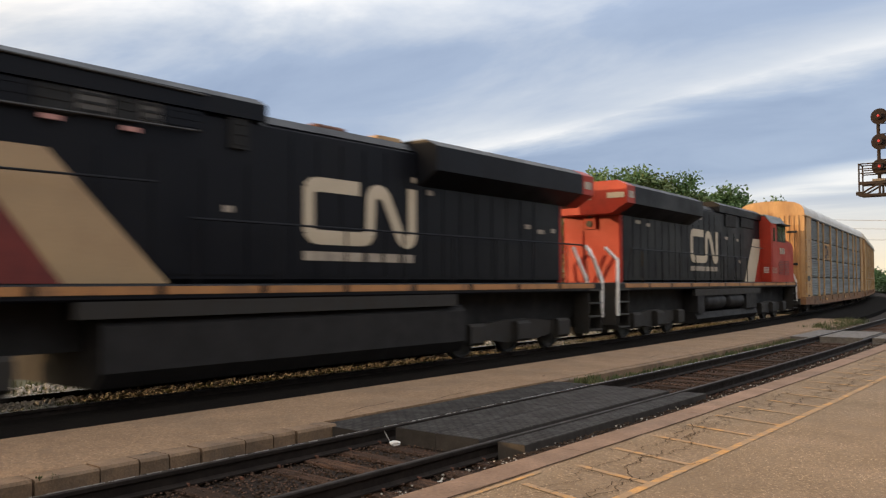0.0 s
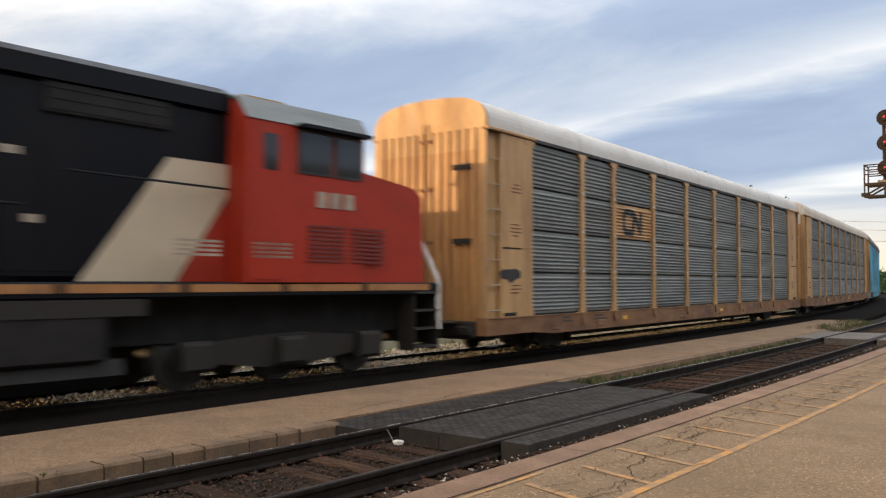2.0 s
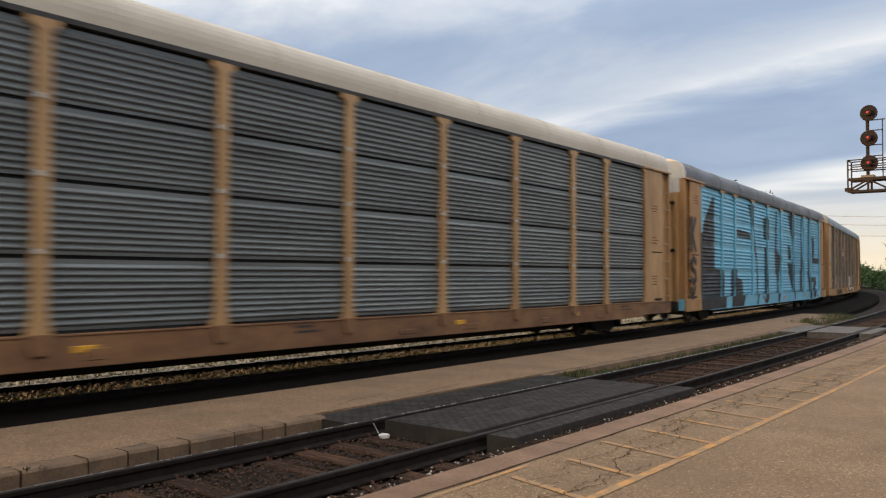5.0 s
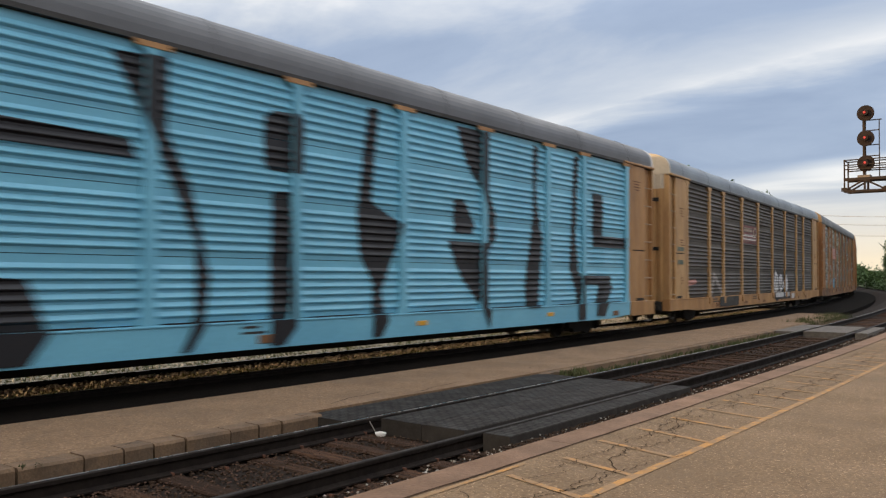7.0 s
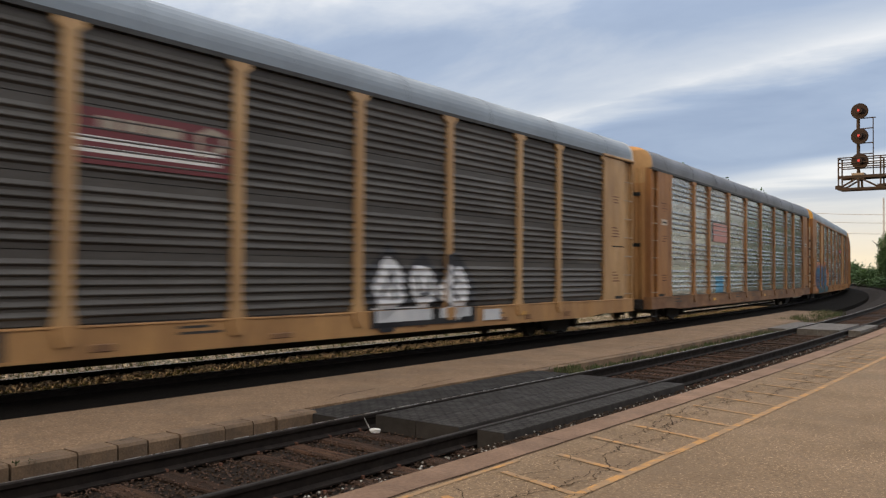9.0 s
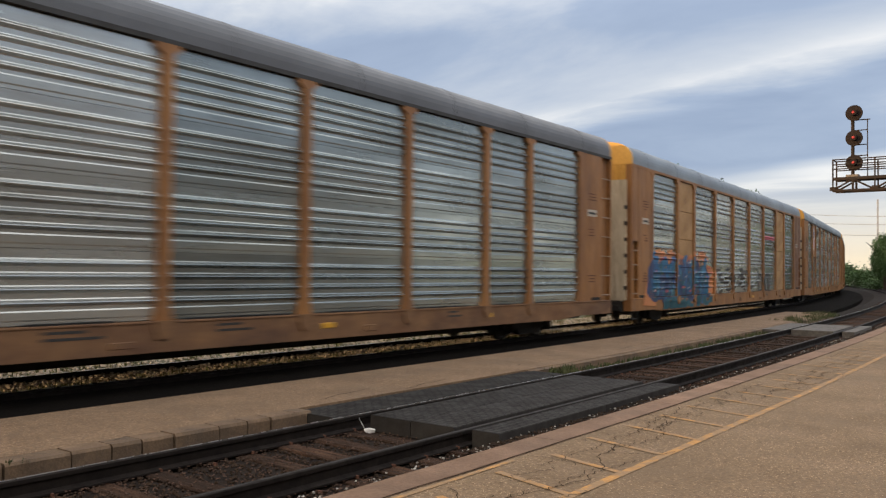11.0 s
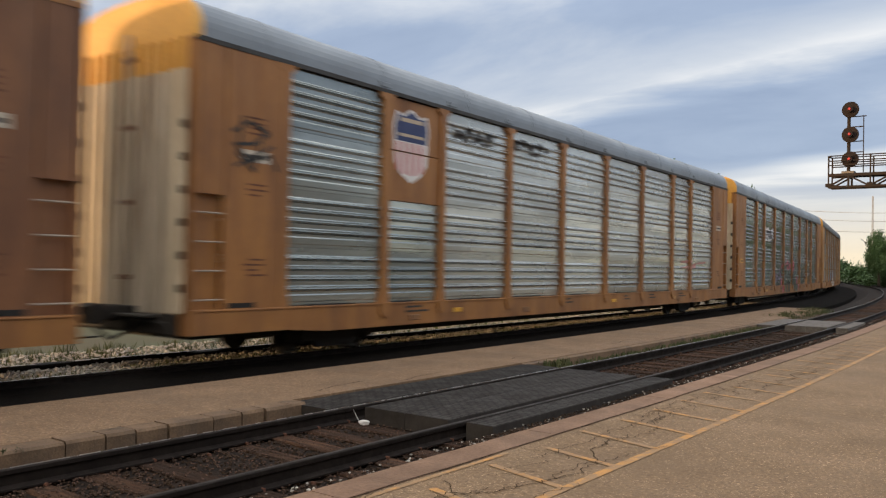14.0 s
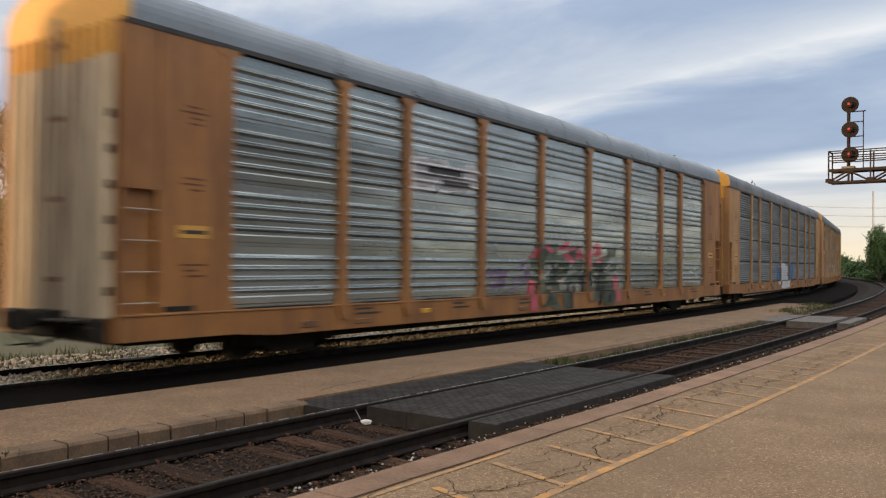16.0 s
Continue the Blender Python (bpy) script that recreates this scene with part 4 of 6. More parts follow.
        part("brake_rigging", Shape().box(-0.9, 0.9, *sorted((sy * (e - 2.6), sy * (e - 0.6))), 0.40, 0.62, 0.05), M["under"], c)
        s = Shape()
        s.path([(0.3, sy * (e - 0.1), 0.8), (0.36, sy * (e + 0.2), 0.55), (0.3, sy * (e + 0.45), 0.45), (0.12, sy * (e + 0.6), 0.62)], 0.025)
        part("brake_hose", s, M["gap"], c)
        truck(c, sy * 9.9, 0.36, 2, 1.75)
    for y in (-6.5, 2.0, 7.2):
        s = Shape()
        s.box(1.60, 1.632, y - 0.16, y + 0.16, 0.66, 0.76, 0.01)
        part("reflector", s, M["amber"], c)
    return c


# paint and plates that follow the folds of the sides
def clip(poly, k, lo, hi):
    """The part of a polygon of (y, z) between lo and hi on axis k."""
    for bound, sign in ((lo, 1), (hi, -1)):
        out = []
        for i, p in enumerate(poly):
            q = poly[i - 1]
            pin, qin = (p[k] - bound) * sign >= 0, (q[k] - bound) * sign >= 0
            if pin != qin:
                t = (bound - q[k]) / (p[k] - q[k])
                out.append(tuple(q[j] + t * (p[j] - q[j]) for j in (0, 1)))
            if pin:
                out.append(p)
        poly = out
        if len(poly) < 3:
            return []
    return poly


layers = {}
FLAT_BAYS = {(6, POSTS[1]), (6, POSTS[7])}     # car and front post of the bays closed with plain sheet


def paint(n, style, polys, mat, name="graffiti", label="", posts=POSTS):
    """Spray paint on the platform side of car n; polys of (a, z), a from the car's front end."""
    lift = 0.003 + 0.0015 * layers.get(n, 0)
    layers[n] = layers.get(n, 0) + 1
    s = Shape()

    def sheet(poly, x_of):
        if len(poly) >= 3:
            s.flat([(x_of(z) + lift, a - HALF, z) for a, z in poly])
    for poly in polys:
        sheet(clip(poly, 1, 0.51, 0.93), lambda z: 1.638)
        sheet(clip(clip(poly, 0, -1, 1.8), 1, 0.93, 5.06), lambda z: SIDE + 0.01)
        for k, a in enumerate(posts):
            sheet(clip(clip(poly, 0, a - 0.11, a + 0.11), 1, 0.93, 4.95), lambda z: SIDE + POST_OUT)
        for a0, a1 in zip(posts, posts[1:]):
            bay = clip(poly, 0, a0 + 0.1, a1 - 0.1)
            if not bay:
                continue
            for r in range(4):
                g = {"four": 0.006, "dense": 0.012, "flat": 0.012}.get(style, 0.055)
                base, h = ROWS[r] + g / 2, ROWS[r + 1] - ROWS[r] - g
                prof = corrugation("flat" if (n, a0) in FLAT_BAYS else style, h)
                for (z0, p0), (z1, p1) in zip(prof, prof[1:]):
                    if z1 - z0 < 1e-5:
                        continue
                    strip = clip(bay, 1, base + z0, base + z1)
                    sheet(strip, lambda z: SIDE - 0.065 + p0 + (p1 - p0) * (z - base - z0) / (z1 - z0))
    return tagged(part(name, s, M[mat], CARS[n], label), "", "", "", "stuff")


def line(pts, w):
    """Polygons that draw a brush line of width w."""
    out = []
    for (a0, z0), (a1, z1) in zip(pts, pts[1:]):
        d = Vector((a1 - a0, z1 - z0)).normalized()
        q, e = Vector((-d.y, d.x)) * w / 2, d * w * 0.3
        out.append([(a0 - e.x + q.x, z0 - e.y + q.y), (a1 + e.x + q.x, z1 + e.y + q.y), (a1 + e.x - q.x, z1 + e.y - q.y), (a0 - e.x - q.x, z0 - e.y - q.y)])
    return out


def rect(a0, a1, z0, z1):
    return [(a0, z0), (a1, z0), (a1, z1), (a0, z1)]


def blob(a, z, ra, rz, n=14, wobble=0.15, seed=1):
    r = random.Random(seed)
    return [(a + ra * math.cos(2 * math.pi * i / n) * r.uniform(1 - wobble, 1 + wobble), z + rz * math.sin(2 * math.pi * i / n) * r.uniform(1 - wobble, 1 + wobble)) for i in range(n)]


CARS = {}
flat_tan = {(1, r): ("tan_flat",) for r in range(4)} | {(7, r): ("tan_flat",) for r in range(4)}
CARS[1] = autorack(1, "tan car carrier with grey corrugated panels and a white roof", "tan_pale", "sill_brown", "galv_dull", "roof_white", "fine", "tan_pale", "tan", special={(2, 2): "tan_pale"})
CARS[2] = autorack(2, "tan car carrier with grey corrugated panels and a cream roof", "tan_pale", "sill_brown", "galv_dull", "roof_cream", "fine", "roof_white", "tan_pale")
CARS[3] = autorack(3, "tan car carrier sprayed sky blue with black graffiti", "blue", "blue", "blue", "roof_grey", "dense", "roof_white", "tan_pale", corner_mat="tan")
CARS[4] = autorack(4, "pale tan car carrier with grimy dark panels and white graffiti", "tan_pale", "tan", "galv_dark", "roof_light", "dense", "roof_cream", "tan_pale")
# bays coloured darker in place of the dimmer reflections they would show
dim_bays = lambda bays: {(b, r): "galv_green" for b in bays for r in range(4)}
CARS[5] = autorack(5, "tan car carrier with silver corrugated panels and a faded plate", "brown", "sill_brown", "galv", "roof_grey", "four", "tan_pale", "tan", special=dim_bays((4, 5, 6, 7, 8)))
CARS[6] = autorack(6, "brown car carrier with silver panels and colourful graffiti", "brown", "brown", "galv_green", "roof_light", "four", "tan_bright", "door_grey", special=flat_tan | {(b, r): "galv" for b in (3, 4, 5) for r in range(4)}, rear_mat="brown_dark")
CARS[7] = autorack(7, "orange-brown car carrier with silver panels and a shield emblem", "brown", "brown", "galv", "roof_light", "four", "tan_bright", "door_grey", special=dim_bays((0, 1)) | {(1, 2): ("brown",), (1, 3): ("brown",)})
CARS[8] = autorack(8, "orange-brown car carrier with silver panels and small graffiti", "brown", "brown", "galv_green", "roof_light", "four", "tan_bright", "door_grey")
CARS[9] = autorack(9, "tan car carrier with dull panels and white and blue graffiti", "tan", "brown", "galv_dull", "roof_grey", "fine", "tan_bright", "tan")
for n in (10, 11, 12):
    CARS[n] = autorack(n, "tan car carrier with dull silver panels, far back in the train", "tan", "brown", "galv", "roof_grey", "four", "tan_bright", "tan")

# car 1: plate with a bent ribbon, and a tag on the corner
paint(1, "fine", line([(7.95, 3.72), (7.45, 3.76), (7.3, 3.62), (7.3, 3.3), (7.45, 3.16), (7.9, 3.16), (8.05, 3.7), (8.45, 3.2), (8.5, 3.74)], 0.2), "spray_black", "plate_mark", "dark ribbon mark on the plate")
paint(1, "fine", [blob(1.0, 1.86, 0.42, 0.14, 12, 0.4, 5)], "spray_black", "graffiti", "smudged black tag")
# car 3: tall black lettering on blue
paint(3, "dense", [[(1.75, 0.45), (5, 0.45), (5.01, 1.95), (3.69, 2.03), (3.69, 4.78), (3.44, 4.72), (2.94, 4.26), (2, 3.36), (1.75, 3.25)]], "spray_black", "graffiti", "large black block")
paint(3, "dense", [[(5.88, 0.45), (7.67, 0.5), (7.96, 0.9), (7.67, 1.6), (7.02, 1.65), (6.68, 2.0), (6.28, 2.05), (6.01, 1.85)]], "spray_black", "graffiti")
paint(3, "dense", [[(6.92, 3.35), (9.19, 3.33), (9.1, 3.6), (6.92, 3.68)]], "spray_black", "graffiti")
paint(3, "dense", [[(8.78, 4.82), (9.7, 4.9), (9.7, 3.78), (10.14, 3.0), (10.5, 1.66), (10.4, 0.93), (10.04, 0.42), (9.92, 0.47), (10.23, 1.05), (10.23, 2.14), (9.84, 2.96), (9.28, 3.97)]], "spray_black", "graffiti")
paint(3, "dense", [[(11.55, 3.5), (11.65, 3.44), (12.33, 3.42), (12.4, 3.6), (12.38, 4.35), (12.25, 4.46), (11.7, 4.44), (11.53, 4.3)], [(11.74, 3.08), (12.12, 3.1), (12.25, 0.8), (11.87, 0.4), (11.67, 0.44)]], "spray_black", "graffiti")
paint(3, "dense", [[(14.07, 4.89), (14.37, 4.89), (14.17, 3.08), (15.12, 2.69), (14.77, 1.95), (14.47, 1.37), (14.63, 0.79), (14.38, 0.45), (14.17, 0.53), (14.25, 1.52), (13.87, 2.08), (13.78, 2.78)]], "spray_black", "graffiti")
paint(3, "dense", [[(16.9, 4.95), (18.18, 4.97), (18.08, 3.7), (18.45, 3.1), (18.45, 2.55), (18.28, 2.37), (18.11, 2.37), (18.16, 2.9), (17.87, 3.6), (17.26, 4.2)]], "spray_black", "graffiti")
paint(3, "dense", [[(16.81, 3.32), (17.18, 3.35), (17.61, 2.83), (17.49, 2.6), (16.82, 2.6)], [(16.6, 2.43), (18.28, 2.42), (18.01, 2.1), (18.18, 0.93), (18.13, 0.48), (17.8, 1.03), (17.1, 1.65), (16.79, 2.14)]], "spray_black", "graffiti")
paint(3, "dense", [[(20.1, 4.95), (20.32, 4.9), (20.25, 3.6), (20.55, 2.6), (20.35, 0.9), (19.8, 0.9), (19.73, 1.45), (20.1, 3.05)], [(22.2, 4.9), (22.45, 4.9), (22.35, 3.6), (22.3, 2.7), (22.5, 1.66), (22.4, 1.1), (21.98, 1.88), (22.05, 2.67)]], "spray_black", "graffiti")
paint(3, "dense", [rect(22.3, 24.4, 1.45, 1.7), rect(22.35, 22.75, 0.4, 1.6), [(23.7, 1.6), (24.55, 1.4), (23.9, 0.56), (23.4, 0.6)], rect(23.3, 23.9, 2.6, 4.0), rect(23.3, 25.4, 2.5, 2.82)], "spray_black", "graffiti")
paint(3, "dense", line([(0.67, 3.75), (0.67, 2.64)], 0.23) + line([(1.1, 3.75), (0.75, 3.2), (1.11, 2.64)], 0.22), "spray_black", "letter", "tall sprayed letter K")
paint(3, "dense", line([(1.15, 2.2), (0.88, 2.36), (0.61, 2.2), (0.74, 1.98), (1.08, 1.84), (1.12, 1.62), (0.86, 1.5), (0.61, 1.62)], 0.22), "spray_black", "letter", "tall sprayed letter S")
paint(3, "dense", line([(0.64, 1.3), (0.64, 0.95)], 0.2) + line([(1.03, 1.35), (0.74, 0.98)], 0.2), "spray_black", "graffiti")
part("sill_end", Shape().box(1.58, 1.645, -HALF - 0.006, -HALF + 1.72, 0.50, 0.934, 0.01), M["tan"], CARS[3], "bare brown end of the sill")
part("sill_end", Shape().box(1.58, 1.645, HALF - 1.72, HALF + 0.006, 0.50, 0.934, 0.01), M["tan"], CARS[3], "bare brown end of the sill")
# car 4: maroon plate with white bars, white throw-up, grey tag
paint(4, "flat", [rect(9.52, 12.13, 3.14, 3.92)], "red_plate", "plate", "maroon company plate")
paint(4, "flat", [rect(9.52, 11.9, 3.45, 3.53), rect(9.52, 11.9, 3.30, 3.38)], "white", "plate_bar", "white bar")
paint(4, "flat", [rect(9.85, 10.15, 3.66, 3.82), rect(10.2, 10.5, 3.66, 3.82), rect(10.55, 11.2, 3.66, 3.82)] + line([(11.55, 3.45), (11.5, 3.75), (11.7, 3.86), (11.95, 3.8), (12.0, 3.6), (11.8, 3.55)], 0.09), "cream_worn", "plate_mark", "pale lettering bars and wheel mark")
paint(4, "dense", [blob(16.0, 1.35, 0.65, 0.8, 12, 0.25, 3), blob(17.1, 1.35, 0.7, 0.65, 12, 0.25, 4), blob(18.2, 1.3, 0.72, 0.75, 12, 0.3, 6), rect(15.4, 18.9, 0.6, 1.1)], "spray_black", "graffiti", "dark outline")
paint(4, "dense", [blob(16.0, 1.4, 0.5, 0.6, 12, 0.3, 7), blob(17.1, 1.4, 0.5, 0.5, 12, 0.3, 8), blob(18.2, 1.35, 0.55, 0.55, 12, 0.35, 9), rect(15.55, 17.3, 0.7, 0.98), rect(17.6, 18.7, 0.72, 0.95), rect(19.2, 19.9, 0.6, 0.85)], "spray_white", "graffiti", "white bubble lettering")
paint(4, "dense", line([(15.8, 1.2), (16.1, 1.7), (16.2, 1.15)], 0.08) + line([(16.9, 1.6), (17.0, 1.2), (17.3, 1.25), (17.35, 1.6)], 0.08) + line([(18.0, 1.7), (18.3, 1.5), (18.0, 1.35), (18.35, 1.1)], 0.08), "spray_black", "graffiti")
paint(4, "dense", line([(4.95, 0.95), (5.3, 1.75), (5.6, 1.6), (6.1, 1.25), (6.35, 1.0)], 0.22), "mast", "graffiti", "faded grey tag")
paint(4, "dense", line([(2.0, 1.45), (3.0, 1.5)], 0.18), "pink", "graffiti", "faded pink tag")
paint(4, "flat", [rect(5.8, 8.6, 0.52, 0.9)], "dark_steel", "sill_patch", "black patch on the sill")
paint(4, "flat", [rect(0.75, 1.45, 2.55, 2.7), rect(0.8, 1.4, 2.1, 2.25)], "spray_green", "graffiti")
# car 5: faded plate and teal tag
paint(5, "flat", [rect(7.2, 9.2, 2.95, 3.7)], "pink", "plate", "faded pink company plate")
paint(5, "four", [rect(7.6, 8.7, 0.95, 1.6)], "spray_cyan", "graffiti", "teal tag")
# car 6: wild-style piece, layer over layer
r = random.Random(66)


def dabs(count, a0, a1, z0, z1, la, lz, slant):
    """Short overlapping brush marks."""
    out = []
    for _ in range(count):
        a, z, h, w = r.uniform(a0, a1), r.uniform(z0, z1), lz * r.uniform(0.5, 1.2), la * r.uniform(0.5, 1.2)
        k = slant * r.uniform(-1, 1)
        out.append([(a - w / 2 - k, z - h / 2), (a + w / 2 - k, z - h / 2 + 0.05), (a + w / 2 + k, z + h / 2), (a - w / 2 + k, z + h / 2 - 0.06)])
    return out


paint(6, "four", [blob(5.3, 1.6, 3.6, 0.85, 44, 0.10, 11), [(8.2, 2.1), (9.1, 2.0), (9.65, 1.65), (9.3, 0.95), (8.2, 0.9)], [(1.0, 0.7), (2.2, 0.65), (2.3, 2.1), (1.7, 1.9)]] + dabs(26, 2.0, 8.6, 2.15, 2.5, 0.5, 0.3, 0.1), "spray_orange", "graffiti", "orange outline of a colourful piece")
paint(6, "four", [blob(2.0 + 1.0 * k, 1.45, 0.62, 0.72, 12, 0.22, 20 + k) for k in range(7)] + [rect(2.0, 8.2, 0.85, 1.6)], "navy", "graffiti", "dark blue shadow of the lettering")
paint(6, "four", dabs(46, 1.9, 8.5, 0.9, 2.15, 0.42, 0.6, 0.15), "spray_blue", "graffiti", "blue lettering")
paint(6, "four", dabs(30, 3.2, 9.0, 0.45, 0.8, 0.5, 0.35, 0.12), "spray_teal", "graffiti", "teal lower edge")
paint(6, "four", dabs(18, 2.2, 8.4, 1.0, 2.1, 0.13, 0.55, 0.18), "spray_cyan", "graffiti", "pale blue highlights")
paint(6, "four", dabs(44, 2.0, 8.4, 0.9, 2.1, 0.22, 0.45, 0.16), "spray_teal", "graffiti")
paint(6, "four", dabs(26, 2.0, 8.4, 0.9, 2.1, 0.10, 0.5, 0.2), "navy", "graffiti", "dark strokes between the letters")
paint(6, "four", dabs(22, 2.0, 8.6, 1.0, 2.15, 0.34, 0.045, 0.05), "spray_white", "graffiti", "white glints on the letters")
paint(6, "four", dabs(14, 2.4, 9.3, 0.9, 2.2, 0.22, 0.14, 0.05), "spray_pink", "graffiti", "red dabs")
paint(6, "four", dabs(10, 2.4, 9.3, 0.8, 2.3, 0.16, 0.12, 0.05), "yellow", "graffiti", "yellow dabs")
paint(6, "four", dabs(10, 8.6, 9.7, 0.9, 1.9, 0.3, 0.14, 0.05), "cream", "graffiti", "pale orange dabs")
paint(6, "four", [rect(18.2, 20.5, 3.48, 3.66)], "spray_pink", "stripe", "red stripe on a side panel")
paint(6, "four", dabs(46, 9.9, 15.8, 1.0, 1.95, 0.5, 0.16, 0.22), "galv_dark", "graffiti", "faded grey scrawl")
paint(6, "four", sum((line([(17.4 + 1.5 * k + 0.55 * math.cos(t * 0.6), 1.35 + 0.42 * math.sin(t * 0.6)) for t in range(12)], 0.07) for k in range(2)), []) + dabs(14, 16.9, 19.3, 1.0, 1.8, 0.08, 0.5, 0.2), "galv_dark", "graffiti", "two faded dark rings")
# car 7: shield
SHIELD = [(4.95, 4.78), (5.15, 4.72), (5.45, 4.86), (5.75, 4.72), (5.98, 4.78), (6.05, 4.5), (6.0, 3.75), (5.78, 3.5), (5.45, 3.34), (5.12, 3.5), (4.9, 3.75), (4.85, 4.5)]
paint(7, "flat", [SHIELD], "white", "shield", "white-edged shield emblem")
paint(7, "flat", [clip([(5.45 + (a - 5.45) * 0.9, 4.1 + (z - 4.1) * 0.93) for a, z in SHIELD], 1, 4.18, 5.0)], "navy", "shield_top", "navy top of the shield")
paint(7, "flat", [clip(rect(4.96 + 0.2 * k, 5.05 + 0.2 * k, 3.5 + 0.02 * abs(k - 2) ** 2, 4.16), 1, 3.4, 4.2) for k in range(6) if 4.96 + 0.2 * k < 5.95], "shield_pink", "shield_stripe", "faded red stripes")
paint(7, "flat", [rect(5.08, 5.84, 4.58, 4.66), rect(5.02, 5.88, 4.28, 4.34)], "cream", "lettering_bar", "pale lettering bars")
paint(7, "four", dabs(34, 6.9, 8.9, 4.45, 4.8, 0.3, 0.10, 0.08) + dabs(26, 9.5, 11.4, 4.5, 4.8, 0.3, 0.10, 0.08), "galv_dark", "lettering", "worn grey lettering")
paint(7, "four", [blob(7.2 + 0.42 * k, 4.62 + 0.06 * (k % 2), 0.2, 0.1, 8, 0.3, 70 + k) for k in range(4)] + [blob(9.7 + 0.42 * k, 4.72 + 0.06 * (k % 2), 0.2, 0.1, 8, 0.3, 80 + k) for k in range(4)], "dark_steel", "lettering", "dark stencilled lettering bars")
paint(7, "flat", line([(0.75, 3.75), (1.1, 3.95), (1.5, 3.8), (1.2, 3.6), (0.8, 3.55), (1.1, 3.3), (1.55, 3.45), (1.7, 3.2)], 0.055) + line([(0.95, 4.0), (0.85, 3.4), (1.2, 3.15), (1.4, 3.9)], 0.05) + line([(0.8, 3.2), (1.6, 3.6)], 0.045), "dark_steel", "graffiti", "black scrawl")
# car 8: white plate, purple, pink and green pieces
paint(8, "four", dabs(60, 6.9, 9.1, 3.28, 3.86, 0.6, 0.2, 0.1), "spray_white", "plate", "worn white company plate")
paint(8, "four", [rect(7.3, 8.6, 3.62, 3.76), rect(7.8, 8.9, 3.4, 3.52)], "spray_black", "lettering_bar", "dark bars on the plate")
paint(8, "four", dabs(14, 9.7, 11.6, 1.1, 1.7, 0.35, 0.25, 0.2), "spray_purple", "graffiti", "purple tag")
paint(8, "four", dabs(40, 11.9, 16.9, 0.6, 2.1, 0.7, 0.5, 0.2), "spray_green", "graffiti", "grey-green piece")
paint(8, "four", dabs(16, 11.8, 16.6, 1.75, 2.25, 0.4, 0.28, 0.2) + [rect(11.6, 11.95, 0.4, 1.3), rect(16.9, 17.2, 0.6, 1.4)], "spray_pink", "graffiti", "pink outline")
paint(8, "four", dabs(22, 12.2, 16.6, 0.7, 1.7, 0.16, 0.5, 0.1), "spray_black", "graffiti")
paint(8, "four", dabs(12, 12.2, 16.6, 1.0, 1.6, 0.2, 0.2, 0.1), "cream_worn", "graffiti")
paint(7, "four", dabs(8, 20.9, 24.8, 1.7, 2.0, 1.0, 0.12, 0.0), "pink", "graffiti", "faded red tag")
# car 9
paint(9, "fine", [blob(13.5, 1.2, 2.4, 0.75, 24, 0.2, 95)], "spray_white", "graffiti", "white and blue piece")
paint(9, "fine", [blob(15.6, 1.5, 1.1, 0.6, 14, 0.2, 96), blob(11.8, 1.3, 0.7, 0.45, 12, 0.2, 97)], "spray_blue", "graffiti")


def band(s, pts, x, thick=0.006):
    """A flat polygon of (y, z) painted on a side, as a thin raised sheet facing +x (or -x where thick is negative)."""
    s.prism(pts, *sorted((x, x + thick)), 0)
    return s


def stroke(s, pts, w, x, thick=0.006):
    """A painted line of width w through (y, z) points."""
    base = thick
    for i, ((y0, z0), (y1, z1)) in enumerate(zip(pts, pts[1:])):
        d = Vector((y1 - y0, z1 - z0))
        if d.length < 1e-6:
            continue
        d.normalize()
        q = Vector((-d.y, d.x)) * w / 2
        e = d * min(w * 0.25, 0.03)
        thick = base + (0.0012 if base > 0 else -0.0012) * (i % 3)
        band(s, [(y0 - e.x + q.x, z0 - e.y + q.y), (y1 + e.x + q.x, z1 + e.y + q.y), (y1 + e.x - q.x, z1 + e.y - q.y), (y0 - e.x - q.x, z0 - e.y - q.y)], x, thick)
    return s


